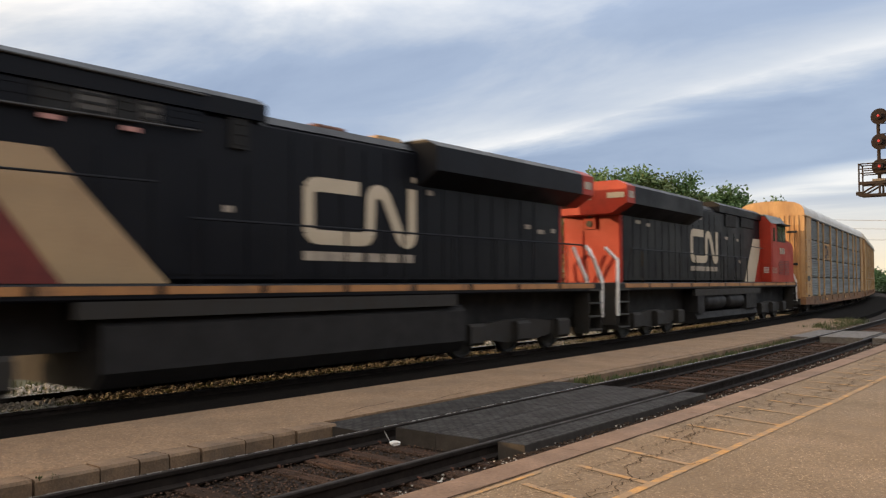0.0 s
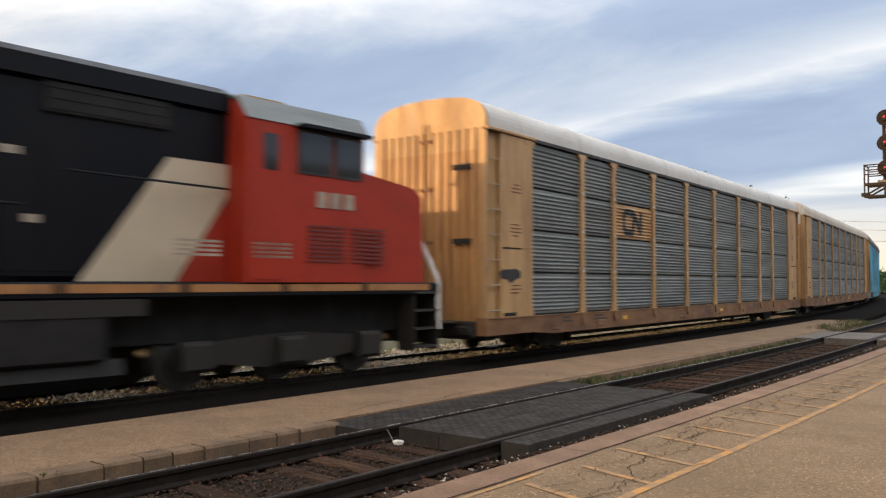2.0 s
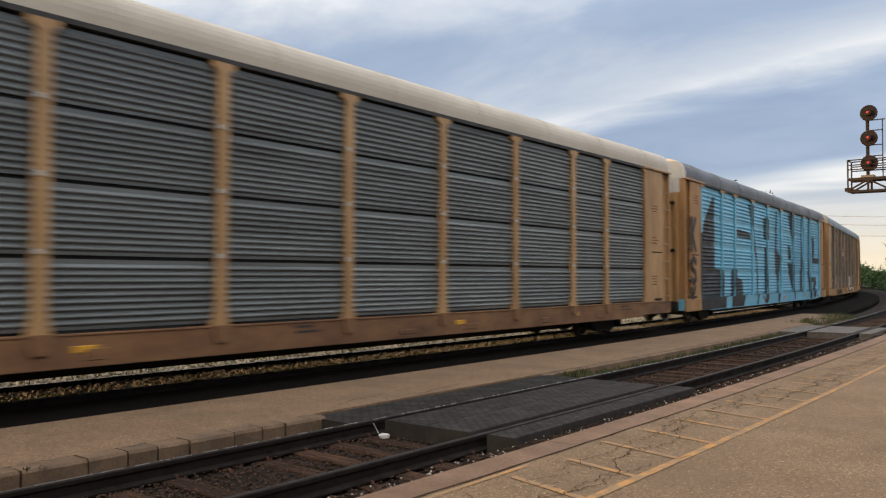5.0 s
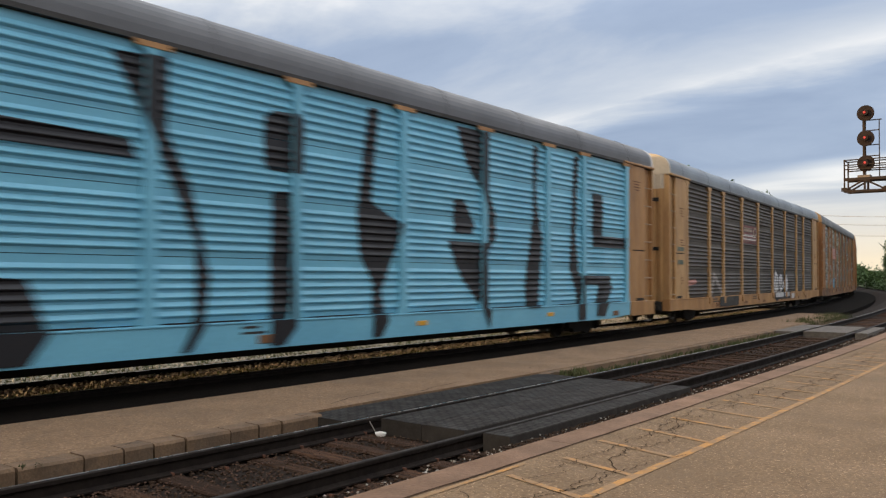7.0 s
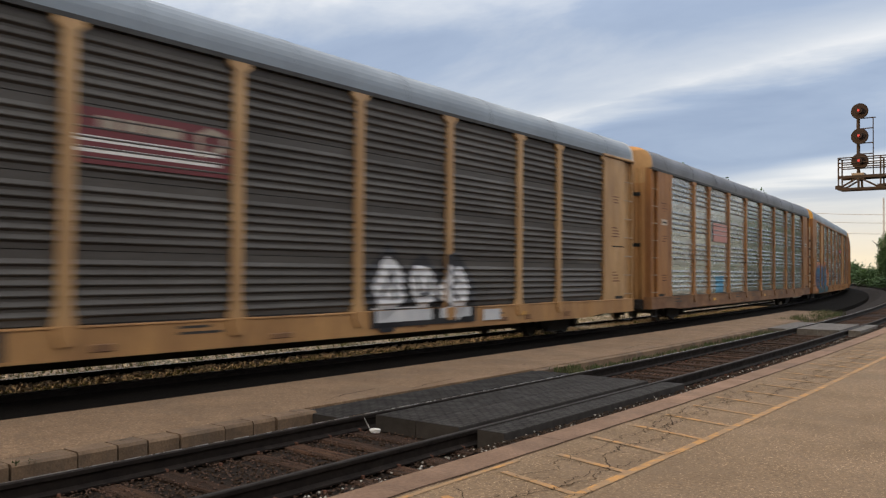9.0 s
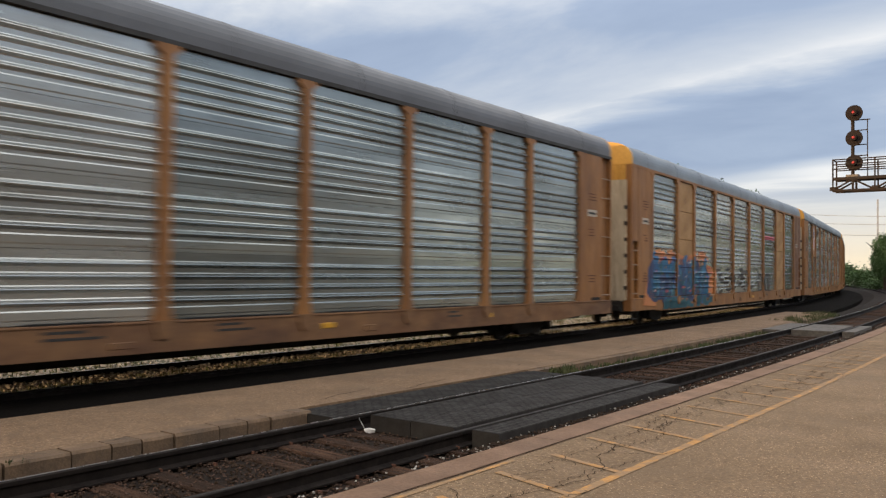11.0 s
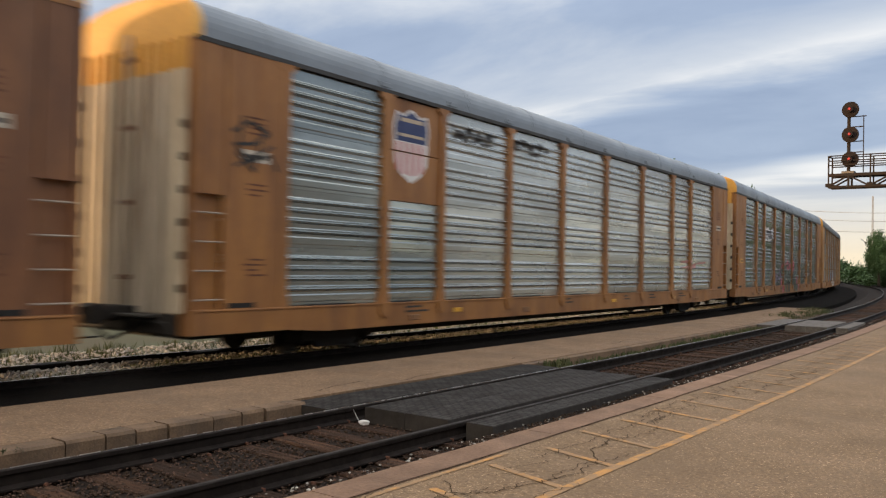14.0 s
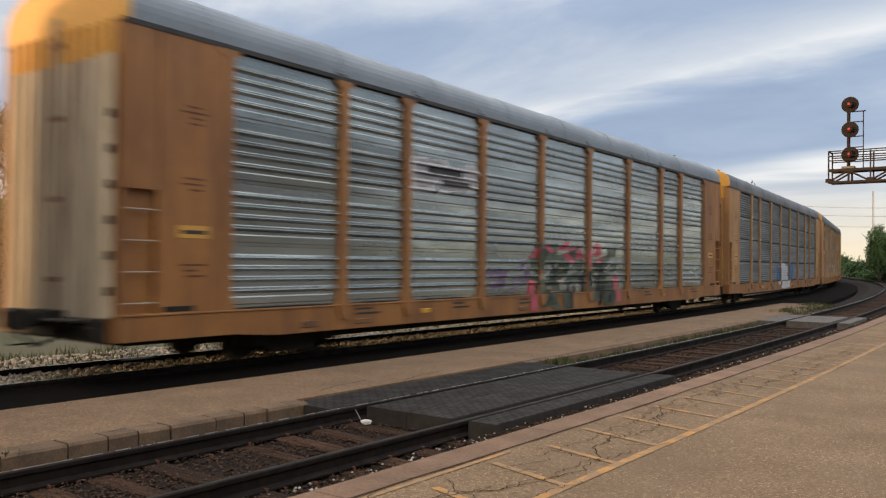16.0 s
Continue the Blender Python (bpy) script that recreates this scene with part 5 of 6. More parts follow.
def locomotive(d, middle, label):
    """A six-axle road diesel, drawn from its radiator end (a = 0) to its nose (a = 21.6); d tells which way the nose points."""
    c = thing("diesel_locomotive", label, "locomotive", "locomotives of the train")
    moving.append((c, middle, 7.1))

    CAB_END = 10.7 if d > 0 else 11.45      # where the taller equipment cab begins

    def Y(a):
        return d * (a - 10.8)

    def box(name, x0, x1, a0, a1, z0, z1, mat, ch=0.0, parent=c, lab=""):
        y0, y1 = sorted((Y(a0), Y(a1)))
        return part(name, Shape().box(x0, x1, y0, y1, z0, z1, ch), M[mat], parent, lab)
    box("underframe", -1.45, 1.45, 0.0, 21.6, 1.46, 1.70, "loco_black", 0.03)
    for sx in (-1, 1):
        x0, x1 = sorted((sx * 1.452, sx * 1.462))
        for k in range(11):
            box("sill_stripe", x0, x1, 0.5 + k * 1.9, 2.25 + k * 1.9, 1.55, 1.67, "sill_orange")
        # steel kick plates below the deck
        box("valance", *sorted((sx * 1.30, sx * 1.44)), 6.6, 15.0, 1.22, 1.46, "under")
    # dark gear inside the trucks and frame
    box("centre_sill", -0.85, 0.85, 0.3, 21.3, 0.75, 1.46, "gap")
    # long hood with its doors
    hood = box("long_hood", -0.97, 0.97, 1.5, 16.7, 1.70, 4.50, "loco_black", 0.08)
    roof = Shape().prism([(-0.95, 4.48), (-0.72, 4.66), (0.72, 4.66), (0.95, 4.48)], *sorted((Y(1.5), Y(CAB_END - 0.1))), 1)
    part("hood_roof", roof, M["loco_black"], c)
    for k in range(14):
        a = 2.2 + k * 0.62
        if a < 7.0 or 7.1 < a < 10.8:
            box("door", 0.972, 0.985, a, a + 0.57, 1.85, 3.75 if a < 7 else 4.3, "loco_black", 0.0, hood)
    for k in range(4):
        a = 11.0 + k * 0.9
        box("door", 0.972, 0.985, a, a + 0.8, 1.85, 3.7, "loco_black", 0.0, hood)
    trail = ((7.85, 4.05, 0.36), (8.4, 4.04, 0.36), (11.55, 3.42, 0.4), (13.1, 3.4, 0.28), (13.45, 2.5, 0.2), (2.4, 3.55, 0.4), (3.3, 3.5, 0.3))
    lead = ((12.1, 2.88, 0.2), (6.85, 3.58, 0.2), (7.42, 3.8, 0.13), (2.3, 2.95, 0.3), (2.95, 3.05, 0.25), (1.75, 3.0, 0.2))
    for a, z, w in (trail if d > 0 else lead):
        box("placard", 0.986, 0.99, a, a + w, z, z + 0.11, "cream_worn", 0.0, hood, "small white notice plate")
    # radiator wings over the end
    ring = [(-1.5, 4.05), (-0.98, 3.75), (0.98, 3.75), (1.5, 4.05), (1.5, 4.56), (1.2, 4.72), (-1.2, 4.72), (-1.5, 4.56)]
    part("radiator", Shape().prism(ring, *sorted((Y(1.15), Y(7.35))), 1), M["loco_black"], c)
    part("radiator_end", Shape().prism([(x * 1.002, z) for x, z in ring], *sorted((Y(0.56), Y(1.15))), 1), M["loco_red"], c, "red radiator end with plain lettering bars")
    grille = Shape()
    for k in range(28):
        y0, y1 = sorted((Y(1.2 + k * 0.22), Y(1.32 + k * 0.22)))
        grille.box(-1.1, 1.1, y0, y1, 4.72, 4.75)
    tagged(part("radiator_grille", grille, M["galv_dull"], c, "pale roof grille"), "", "", "", "stuff")
    box("emblem_bar", -0.35, 0.35, 0.535, 0.558, 4.18, 4.42, "cream")
    for x in (-1.15, 1.15):
        box("number_bar", x - 0.27, x + 0.27, 0.535, 0.558, 4.20, 4.36, "cream")
    for sx in (-1, 1):
        box("number_bar", *sorted((sx * 1.505, sx * 1.509)), 0.68, 1.06, 4.2, 4.4, "cream_worn")
    box("end_bulkhead", -0.96, 0.96, 1.30, 1.5, 1.70, 4.05, "loco_red", 0.05, c, "faded red end of the long hood")
    lamp = box("headlight_box", -0.22, 0.22, 1.18, 1.30, 3.35, 4.0, "loco_red", 0.03)
    for z in (3.5, 3.78):
        part("headlight", Shape().lathe([(0.1, -0.03), (0.1, 0.03)], (0, Y(1.17), z), 1, 14), M["dark_steel"], lamp)
    box("end_door", -0.85, -0.25, 1.25, 1.30, 1.75, 3.3, "loco_red", 0.02)
    # exhaust, horn, roof boxes
    part("exhaust_stack", Shape().box(-0.3, 0.3, *sorted((Y(8.8), Y(9.6))), 4.64, 4.84, 0.04), M["rust"], c)
    part("roof_vent", Shape().lathe([(0.25, 0), (0.25, 0.12), (0.1, 0.16)], (0.2, Y(10.0), 4.58), 2, 14), M["dark_steel"], c)
    part("roof_hatch", Shape().box(-0.4, 0.4, *sorted((Y(7.2), Y(8.0))), 4.70, 4.82, 0.04), M["tan_pale"], c)
    # tall equipment cab behind the driver's cab
    part("equipment_cab", Shape().prism([(-1.05, 4.48), (1.05, 4.48), (1.05, 4.76), (0.8, 4.90), (-0.8, 4.90), (-1.05, 4.76)], *sorted((Y(CAB_END), Y(16.7))), 1), M["loco_black"], c)
    for sx in (-1, 1):
        if d > 0:
            grilles = ((11.6, 13.0, 3.95, 4.46, "gap"), (13.7, 15.6, 4.02, 4.46, "gap"))
        else:
            grilles = ((11.8, 12.2, 3.95, 4.46, "gap"), (12.72, 13.45, 4.14, 4.47, "loco_black"), (13.48, 13.83, 4.14, 4.47, "galv_dark"), (13.86, 14.26, 4.10, 4.47, "gap"), (14.29, 14.82, 4.10, 4.47, "galv_dark"), (14.85, 15.4, 4.06, 4.47, "gap"), (15.45, 16.6, 4.06, 4.47, "loco_black"))
        for a0, a1, z0, z1, gm in grilles:
            gr = box("air_grille", *sorted((sx * 0.975, sx * 1.02)), a0, a1, z0, z1, gm, 0.02)
            for k in range(3):
                zz = z0 + (z1 - z0) * (k + 0.5) / 3
                box("slat", *sorted((sx * 1.018, sx * 1.03)), a0 + 0.03, a1 - 0.03, zz - 0.02, zz + 0.02, "gap" if gm == "galv_dark" else gm, 0.0, gr)
        if d < 0:
            part("roof_rail", Shape().path([(sx * 1.07, Y(12.7), 4.72), (sx * 1.07, Y(16.6), 4.76)], 0.02, 6), M["dark_steel"], c)
            part("roof_rail", Shape().path([(sx * 1.06, Y(12.85), 4.13), (sx * 1.06, Y(16.6), 4.08)], 0.02, 6), M["dark_steel"], c)
            for a in (13.85, 15.05):
                box("grip_plate", *sorted((sx * 1.0, sx * 1.05)), a, a + 0.28, 3.96, 4.03, "pink")
    # painted flag at the cab end: cream, then red
    for sx in (-1, 1):
        x, t = sx * 0.988, sx * 0.008
        if d > 0:
            cream, red = ((14.2, 1.71), (15.75, 1.71), (16.69, 3.10), (16.69, 3.62), (15.6, 3.62), (14.35, 1.9)), ((15.77, 1.71), (16.69, 1.71), (16.69, 3.07))
        else:
            cream, red = ((13.3, 1.71), (14.98, 1.71), (16.46, 3.58), (15.22, 3.58), (13.5, 1.9)), ((15.0, 1.71), (16.69, 1.71), (16.69, 3.58), (16.48, 3.58))
        s = band(Shape(), [(Y(a), z) for a, z in cream], x, t)
        part("cream_band", s, M["flag_tan" if d < 0 else "cream"], c)
        part("red_band", band(Shape(), [(Y(a), z) for a, z in red], x, t), M["loco_dark_red" if d < 0 else "loco_red"], c)
        # the emblem: one bent cream ribbon
        lo_a, hi_a = 7.4, 10.62
        span = hi_a - lo_a
        left = lo_a if d > 0 else hi_a
        if sx < 0:
            left = hi_a if d > 0 else lo_a
        sgn = 1 if left == lo_a else -1

        def E(u, v):
            return (Y(left + sgn * u * span), 2.43 + v * 1.22)
        s = Shape()
        stroke(s, [E(0.46, 0.90), E(0.14, 0.90), E(0.09, 0.88), E(0.06, 0.82), E(0.06, 0.19), E(0.09, 0.12), E(0.14, 0.10), E(0.47, 0.10), E(0.53, 0.12), E(0.56, 0.19), E(0.57, 0.78), E(0.59, 0.86), E(0.635, 0.90), E(0.68, 0.87), E(0.71, 0.80), E(0.84, 0.18), E(0.87, 0.11), E(0.905, 0.09), E(0.94, 0.12), E(0.955, 0.19), E(0.955, 0.98)], 0.27, x, sx * 0.006)
        part("emblem", s, M["cream"], c, "cream ribbon emblem")
        for u0, u1 in ((0.02, 0.50), (0.54, 0.66), (0.69, 0.82), (0.85, 0.97)):
            s = band(Shape(), [(E(u0, 0)[0], 2.12), (E(u1, 0)[0], 2.12), (E(u1, 0)[0], 2.29), (E(u0, 0)[0], 2.29)], x, sx * 0.006)
            part("lettering_bar", s, M["cream_worn"], c)
    # cab
    cab = part("cab", Shape().prism([(-1.48, 1.70), (1.48, 1.70), (1.48, 4.35), (1.2, 4.68), (-1.2, 4.68), (-1.48, 4.35)], *sorted((Y(16.7), Y(19.35))), 1), M["loco_red"], c, "red driver's cab")
    part("cab_roof", Shape().prism([(-1.50, 4.36), (-1.2, 4.70), (1.2, 4.70), (1.50, 4.36), (1.24, 4.75), (-1.24, 4.75)], *sorted((Y(16.68), Y(19.5))), 1), M["galv_dull"], c)
    part("air_conditioner", Shape().box(-0.5, 0.5, *sorted((Y(17.3), Y(18.3))), 4.74, 4.98, 0.05), M["tan_pale"], c)
    for sx in (-1, 1):
        x0, x1 = sorted((sx * 1.482, sx * 1.50))
        for a0, a1, nm in ((17.75, 18.55, "side_window"), (18.6, 19.3, "side_window")):
            w = box(nm, x0, x1, a0, a1, 3.55, 4.32, "dark_steel", 0.02, cab)
            box("pane", *sorted((sx * 1.499, sx * 1.506)), a0 + 0.05, a1 - 0.05, 3.60, 4.27, "glass", 0.0, w)
        dr = box("cab_door", x0, x1, 16.85, 17.5, 1.75, 4.30, "loco_red", 0.02, cab)
        box("door_window", *sorted((sx * 1.499, sx * 1.508)), 17.02, 17.32, 3.55, 4.15, "glass", 0.0, dr)
        box("sunshade", *sorted((sx * 1.48, sx * 1.72)), 17.7, 19.35, 4.32, 4.38, "loco_black", 0.0, cab)
        for k in range(2):
            for j in range(9):
                box("louvre", x0, x1, 18.0 + k * 1.05, 18.85 + k * 1.05, 2.05 + j * 0.075, 2.09 + j * 0.075, "loco_dark_red", 0.0, cab)
            for j in range(4 if d > 0 else 0):
                box("louvre", x0, x1, 15.4 + k * 1.45, 16.2 + k * 1.4, 2.1 + j * 0.07, 2.14 + j * 0.07, "cream_worn", 0.0, cab)
        for j in range(3):
            box("number_bar", x0, x1, 18.2 + j * 0.33, 18.42 + j * 0.33, 3.0, 3.28, "cream_worn", 0.0, cab)
    for x0, x1 in ((-1.15, -0.1), (0.1, 1.15)):
        part("windscreen", Shape().box(x0, x1, *sorted((Y(19.34), Y(19.38))), 3.7, 4.35), M["glass"], cab)
    nz = Shape()
    nz.prism([(Y(19.35), 1.70), (Y(19.35), 3.74), (Y(20.8), 3.56), (Y(21.05), 3.40), (Y(21.12), 1.70)], -1.42, 1.42, 0)
    part("nose", nz, M["loco_red"], c, "blunt faded red nose")
    part("nose_headlight", Shape().lathe([(0.12, -0.03), (0.12, 0.03)], (0, Y(21.1), 2.9), 1, 14), M["white"], c)
    # handrails and stanchions, steps
    for sx in (-1, 1):
        x = sx * 1.42
        part("handrail", Shape().path([(x, Y(0.75), 1.75), (x, Y(0.95), 2.45), (x, Y(1.05), 2.70), (x, Y(13.2), 2.70)], 0.022, 6), M["loco_black"], c, "thin side handrail")
        for k in range(8):
            part("stanchion", Shape().tube((x, Y(1.9 + k * 1.6), 1.68), (x, Y(1.9 + k * 1.6), 2.70), 0.02, 6), M["loco_black"], c)
        part("grab_rail", Shape().path([(x, Y(13.8), 3.2), (x * 0.8, Y(16.6), 3.2)], 0.02, 6), M["loco_black"], c)
        for a0, a1, nm in ((0.05, 0.75, 1), (20.85, 21.55, -1)):
            for j in range(4):
                box("step", *sorted((sx * 1.0, sx * 1.46)), a0, a1, 0.40 + j * 0.36, 0.44 + j * 0.36, "dark_steel")
            box("step_side", *sorted((sx * 1.0, sx * 1.44)), a0 - 0.03, a0, 0.35, 1.7, "under")
            box("step_side", *sorted((sx * 1.0, sx * 1.44)), a1, a1 + 0.03, 0.35, 1.7, "under")
        part("step_rail", Shape().path([(x, Y(0.0), 0.75), (x, Y(0.02), 1.7), (x * 0.93, Y(0.25), 2.35), (x * 0.7, Y(0.1), 2.72)], 0.05, 6), M["white"], c)
        part("step_rail", Shape().path([(x * 0.68, Y(0.0), 1.0), (x * 0.68, Y(0.0), 1.75), (x * 0.38, Y(0.0), 2.7)], 0.05, 6), M["white"], c)
        part("step_rail", Shape().path([(x, Y(21.6), 0.75), (x, Y(21.58), 1.75), (x * 0.8, Y(21.3), 2.6)], 0.05, 6), M["white"], c)
    # couplers and end plates
    for a0, a1, k0, k1 in ((-0.45, 0.1, -0.02, 0.06), (21.5, 22.05, 21.54, 21.62)):
        box("coupler", -0.15, 0.15, a0, a1, 0.72, 1.0, "under", 0.05)
        box("end_plate", -1.4, 1.4, k0, k1, 0.45, 1.70, "under", 0.02)
    # tank, reservoirs, trucks
    tank = Shape().prism([(-1.38, 0.45), (-1.2, 0.22), (1.2, 0.22), (1.38, 0.45), (1.38, 1.10), (1.25, 1.22), (-1.25, 1.22), (-1.38, 1.10)], *sorted((Y(6.2), Y(14.6))), 1)
    if d < 0:
        part("fuel_tank", tank, M["under_grey"], c)
    else:
        tank = Shape().prism([(-1.38, 0.40), (-1.2, 0.22), (1.2, 0.22), (1.38, 0.40), (1.30, 0.62), (-1.30, 0.62)], *sorted((Y(6.9), Y(14.7))), 1)
        part("fuel_tank", tank, M["under_grey"], c)
        for a0, a1 in ((7.9, 10.2), (10.6, 12.6)):
            part("air_reservoir", Shape().lathe([(0.15, 0.0), (0.28, 0.05), (0.3, 0.12), (0.3, a1 - a0 - 0.12), (0.28, a1 - a0 - 0.05), (0.15, a1 - a0)], (1.15, min(Y(a0), Y(a1)), 0.98), 1, 16), M["under_grey"], c, smooth=True)
        box("battery_box", 0.6, 1.42, 12.9, 14.4, 0.6, 1.40, "under_grey", 0.04)
        box("battery_box", 0.6, 1.42, 6.9, 7.6, 0.6, 1.40, "under_grey", 0.04)
    for a in (3.7, 17.9):
        truck(c, Y(a), 0.52, 3, 1.9)
        for k in range(3):
            ax = a + (k - 1) * 1.9
            box("axle_box", 1.05, 1.28, ax - 0.28, ax + 0.28, 0.30, 0.78, "under", 0.06)
    return c


LOCO_MIDDLE = 6.79 + PITCH * -7 + SPEED * 16 - 1.8 - 10.8
locomotive(1, LOCO_MIDDLE, "black diesel locomotive with red cab end and cream emblem")
locomotive(-1, LOCO_MIDDLE - 21.6 - 1.5, "leading black diesel locomotive with cream emblem and flag stripe")


# ---------------------------------------------------------------- platform paint, cracks, ties, stones
def ribbon(pts, width, z):
    """A thin strip along (s, x) points on the plan."""
    sh = Shape()
    for i, ((s0, x0), (s1, x1)) in enumerate(zip(pts, pts[1:])):
        d = Vector((s1 - s0, x1 - x0))
        if d.length < 1e-5:
            continue
        d.normalize()
        q = Vector((-d.y, d.x)) * width / 2
        e = d * width * 0.2
        k = len(sh.v)
        for u, v in ((s0 - e.x + q.x, x0 - e.y + q.y), (s1 + e.x + q.x, x1 + e.y + q.y), (s1 + e.x - q.x, x1 + e.y - q.y), (s0 - e.x - q.x, x0 - e.y - q.y)):
            px, py, _ = place(u, v)
            sh.v.append((px, py, z + 0.0004 * (i % 3)))
        sh.f.append((k, k + 1, k + 2, k + 3))
    return sh


LINE_X = -3.04
part("yellow_line", ribbon([(-6 + k * 1.5, LINE_X) for k in range(36)], 0.085, DECK + 0.001), M["yellow"], platform, "worn yellow safety line")
rng = random.Random(12)
for k in range(26):
    s = 1.1 + 0.9 * k
    far = rng.uniform(0.75, 0.98)
    part("yellow_crossbar", ribbon([(s, LINE_X), (s + 0.30 * far, LINE_X - 0.98 * far)], 0.075, DECK + 0.0025), M["yellow"], platform)
part("yellow_edge_line", ribbon([(3 + k * 1.1, EDGE1 + 0.07) for k in range(4)], 0.05, DECK + 0.0012), M["yellow"], platform)

rng = random.Random(5)


def crack(s, x, length, heading, width, name="crack"):
    pts = [(s, x)]
    h = heading
    n = int(length / 0.06)
    for k in range(n):
        h = heading + rng.uniform(-0.95, 0.95)
        s, x = s + 0.06 * math.cos(h), x + 0.06 * math.sin(h)
        if not EDGE1 < x < 6:
            break
        pts.append((s, x))
    return part(name, ribbon(pts, width, DECK + 0.0042), M["crack"], platform)


for k in range(20):
    crack(1.8 + k * 0.9 + rng.uniform(-0.4, 0.4), -3.55 + rng.uniform(-0.25, 0.3), rng.uniform(2.2, 4.2), rng.uniform(-0.06, 0.10), rng.uniform(0.005, 0.009))
for k in range(46):
    crack(2.6 + k * 0.4 + rng.uniform(-0.3, 0.3), rng.uniform(-3.95, -3.3), rng.uniform(0.3, 0.8), rng.uniform(-1.8, 1.8), rng.uniform(0.004, 0.007))
part("edge_gap", ribbon([(-14 + k * 0.5, EDGE1 - 0.005 + rng.uniform(-0.012, 0.012)) for k in range(120)], 0.016, DECK + 0.003), M["crack"], platform)
for k in range(5):
    part("dark_stain", ribbon([(4.0 + k * 0.22, -1.35 + 0.2 * k), (4.12 + k * 0.22, -1.3 + 0.2 * k)], 0.09, DECK + 0.001), M["stain"], platform)

# island cracks
for k, (s, x) in enumerate(((5.6, -7.4), (7.6, -7.75), (4.4, -7.42), (9.2, -7.6), (12.8, -7.9), (17.0, -7.9))):
    pts = [(s, x)]
    for j in range(10 if k % 2 else 5):
        pts.append((pts[-1][0] + rng.uniform(0.03, 0.12) * (1.6 if k % 2 else 0.7), pts[-1][1] - rng.uniform(-0.02, 0.05)))
    part("crack", ribbon(pts, 0.014, DECK + 0.003), M["crack"], island)

# wooden ties of the platform track
tie_meshes = []
for k in range(4):
    sh = Shape().box(-1.28, 1.28, -0.11, 0.11, -0.36, -0.168, 0.015)
    r = random.Random(40 + k)
    sh.v = [(x + r.uniform(-0.02, 0.02), y + r.uniform(-0.008, 0.008), z + r.uniform(-0.008, 0.004)) for x, y, z in sh.v]
    tie_meshes.append(sh.mesh("tie", M["tie"]))
rng = random.Random(8)
s = -8.0
while s < 70:
    t = on_plan(part("tie", rng.choice(tie_meshes), None, near_bed), s, NEAR_TRACK + rng.uniform(-0.05, 0.05), rng.uniform(-0.03, 0.004), rng.uniform(-2.5, 2.5))
    if s < 30:
        for sx in (-0.752, 0.752):
            for o in (-0.09, 0.09):
                me = shared("spike", lambda: Shape().box(-0.02, 0.02, -0.012, 0.012, -0.17, -0.14, 0.004), M["rust"])
                sp = part("spike", me, None, t)
                sp.location = (sx + o, 0.05 if o > 0 else -0.05, 0)
    s += 0.52
s = -12.0
while s < 75:
    on_plan(part("tie", rng.choice(tie_meshes), None, main_bed), s, MAIN_TRACK, -0.01, rng.uniform(-1, 1))
    s += 0.56


def stones(name, count, s0, s1, x0, x1, z, size, mat, label, seed, skip=None, parent=None):
    """Loose crushed stone, all in one mesh."""
    r = random.Random(seed)
    sh = Shape()
    base = [(1, 0, 0), (-1, 0, 0), (0, 1, 0), (0, -1, 0), (0, 0, 1), (0, 0, -1)]
    tri = [(0, 2, 4), (2, 1, 4), (1, 3, 4), (3, 0, 4), (2, 0, 5), (1, 2, 5), (3, 1, 5), (0, 3, 5)]
    for _ in range(count):
        s = s0 + (s1 - s0) * r.random() ** 1.5
        x = r.uniform(x0, x1)
        if skip and skip(s, x):
            continue
        px, py, _a = place(s, x)
        d = size * r.uniform(0.5, 1.3)
        m = Euler((r.uniform(0, 6), r.uniform(0, 6), r.uniform(0, 6))).to_matrix()
        k = len(sh.v)
        for v in base:
            w = m @ (Vector(v) * d * r.uniform(0.7, 1.2))
            sh.v.append((px + w.x, py + w.y, z + w.z * 0.7 + d * 0.2))
        sh.f += [tuple(k + i for i in f) for f in tri]
    me = bpy.data.meshes.new(name)
    me.from_pydata(sh.v, [], sh.f)
    me.materials.append(mat)
    ob = new(name, me)
    return tagged(ob, label, "ballast", "", "stuff")


in_pad = lambda s, x: (7.3 < s < 12.55 and x < -4.80) or (27.7 < s < 31.7 and x < -4.80)
stones("ballast_stones", 15000, 1.5, 34, -7.2, -4.47, -0.188, 0.022, M["stone"], "loose dark brown ballast between the ties", 21, in_pad)
stones("pale_ballast_stones", 700, 2, 30, -5.15, -4.5, -0.175, 0.02, M["stone_pale"], "pale loose stones along the platform edge", 22, in_pad)
stones("shoulder_stones", 5200, 6.7, 38, -4.86, -4.46, -0.07, 0.017, M["stone"], "dark loose stones heaped along the platform edge", 27, lambda s, x: x < -4.82)
stones("pale_shoulder_stones", 300, 6.7, 34, -4.84, -4.46, -0.065, 0.015, M["stone_pale"], "pale loose stones heaped along the platform edge", 28)
stones("rusty_ballast_stones", 6000, 1.5, 20, -6.7, -4.6, -0.165, 0.013, M["stone_rust"], "rust-stained ballast and wood splinters", 26, in_pad)
stones("main_ballast_stones", 9000, -6, 55, -15.8, -13.3, -0.19, 0.045, M["stone_pale"], "pale crushed stone beyond the main track", 23)
# stones between the rails, whitened to look lit from the far side
stones("track_ballast_stones", 9000, -7, 48, -12.9, -11.6, -0.075, 0.036, M["stone_lit"], "ballast between the main rails, coloured pale as if lit", 24)


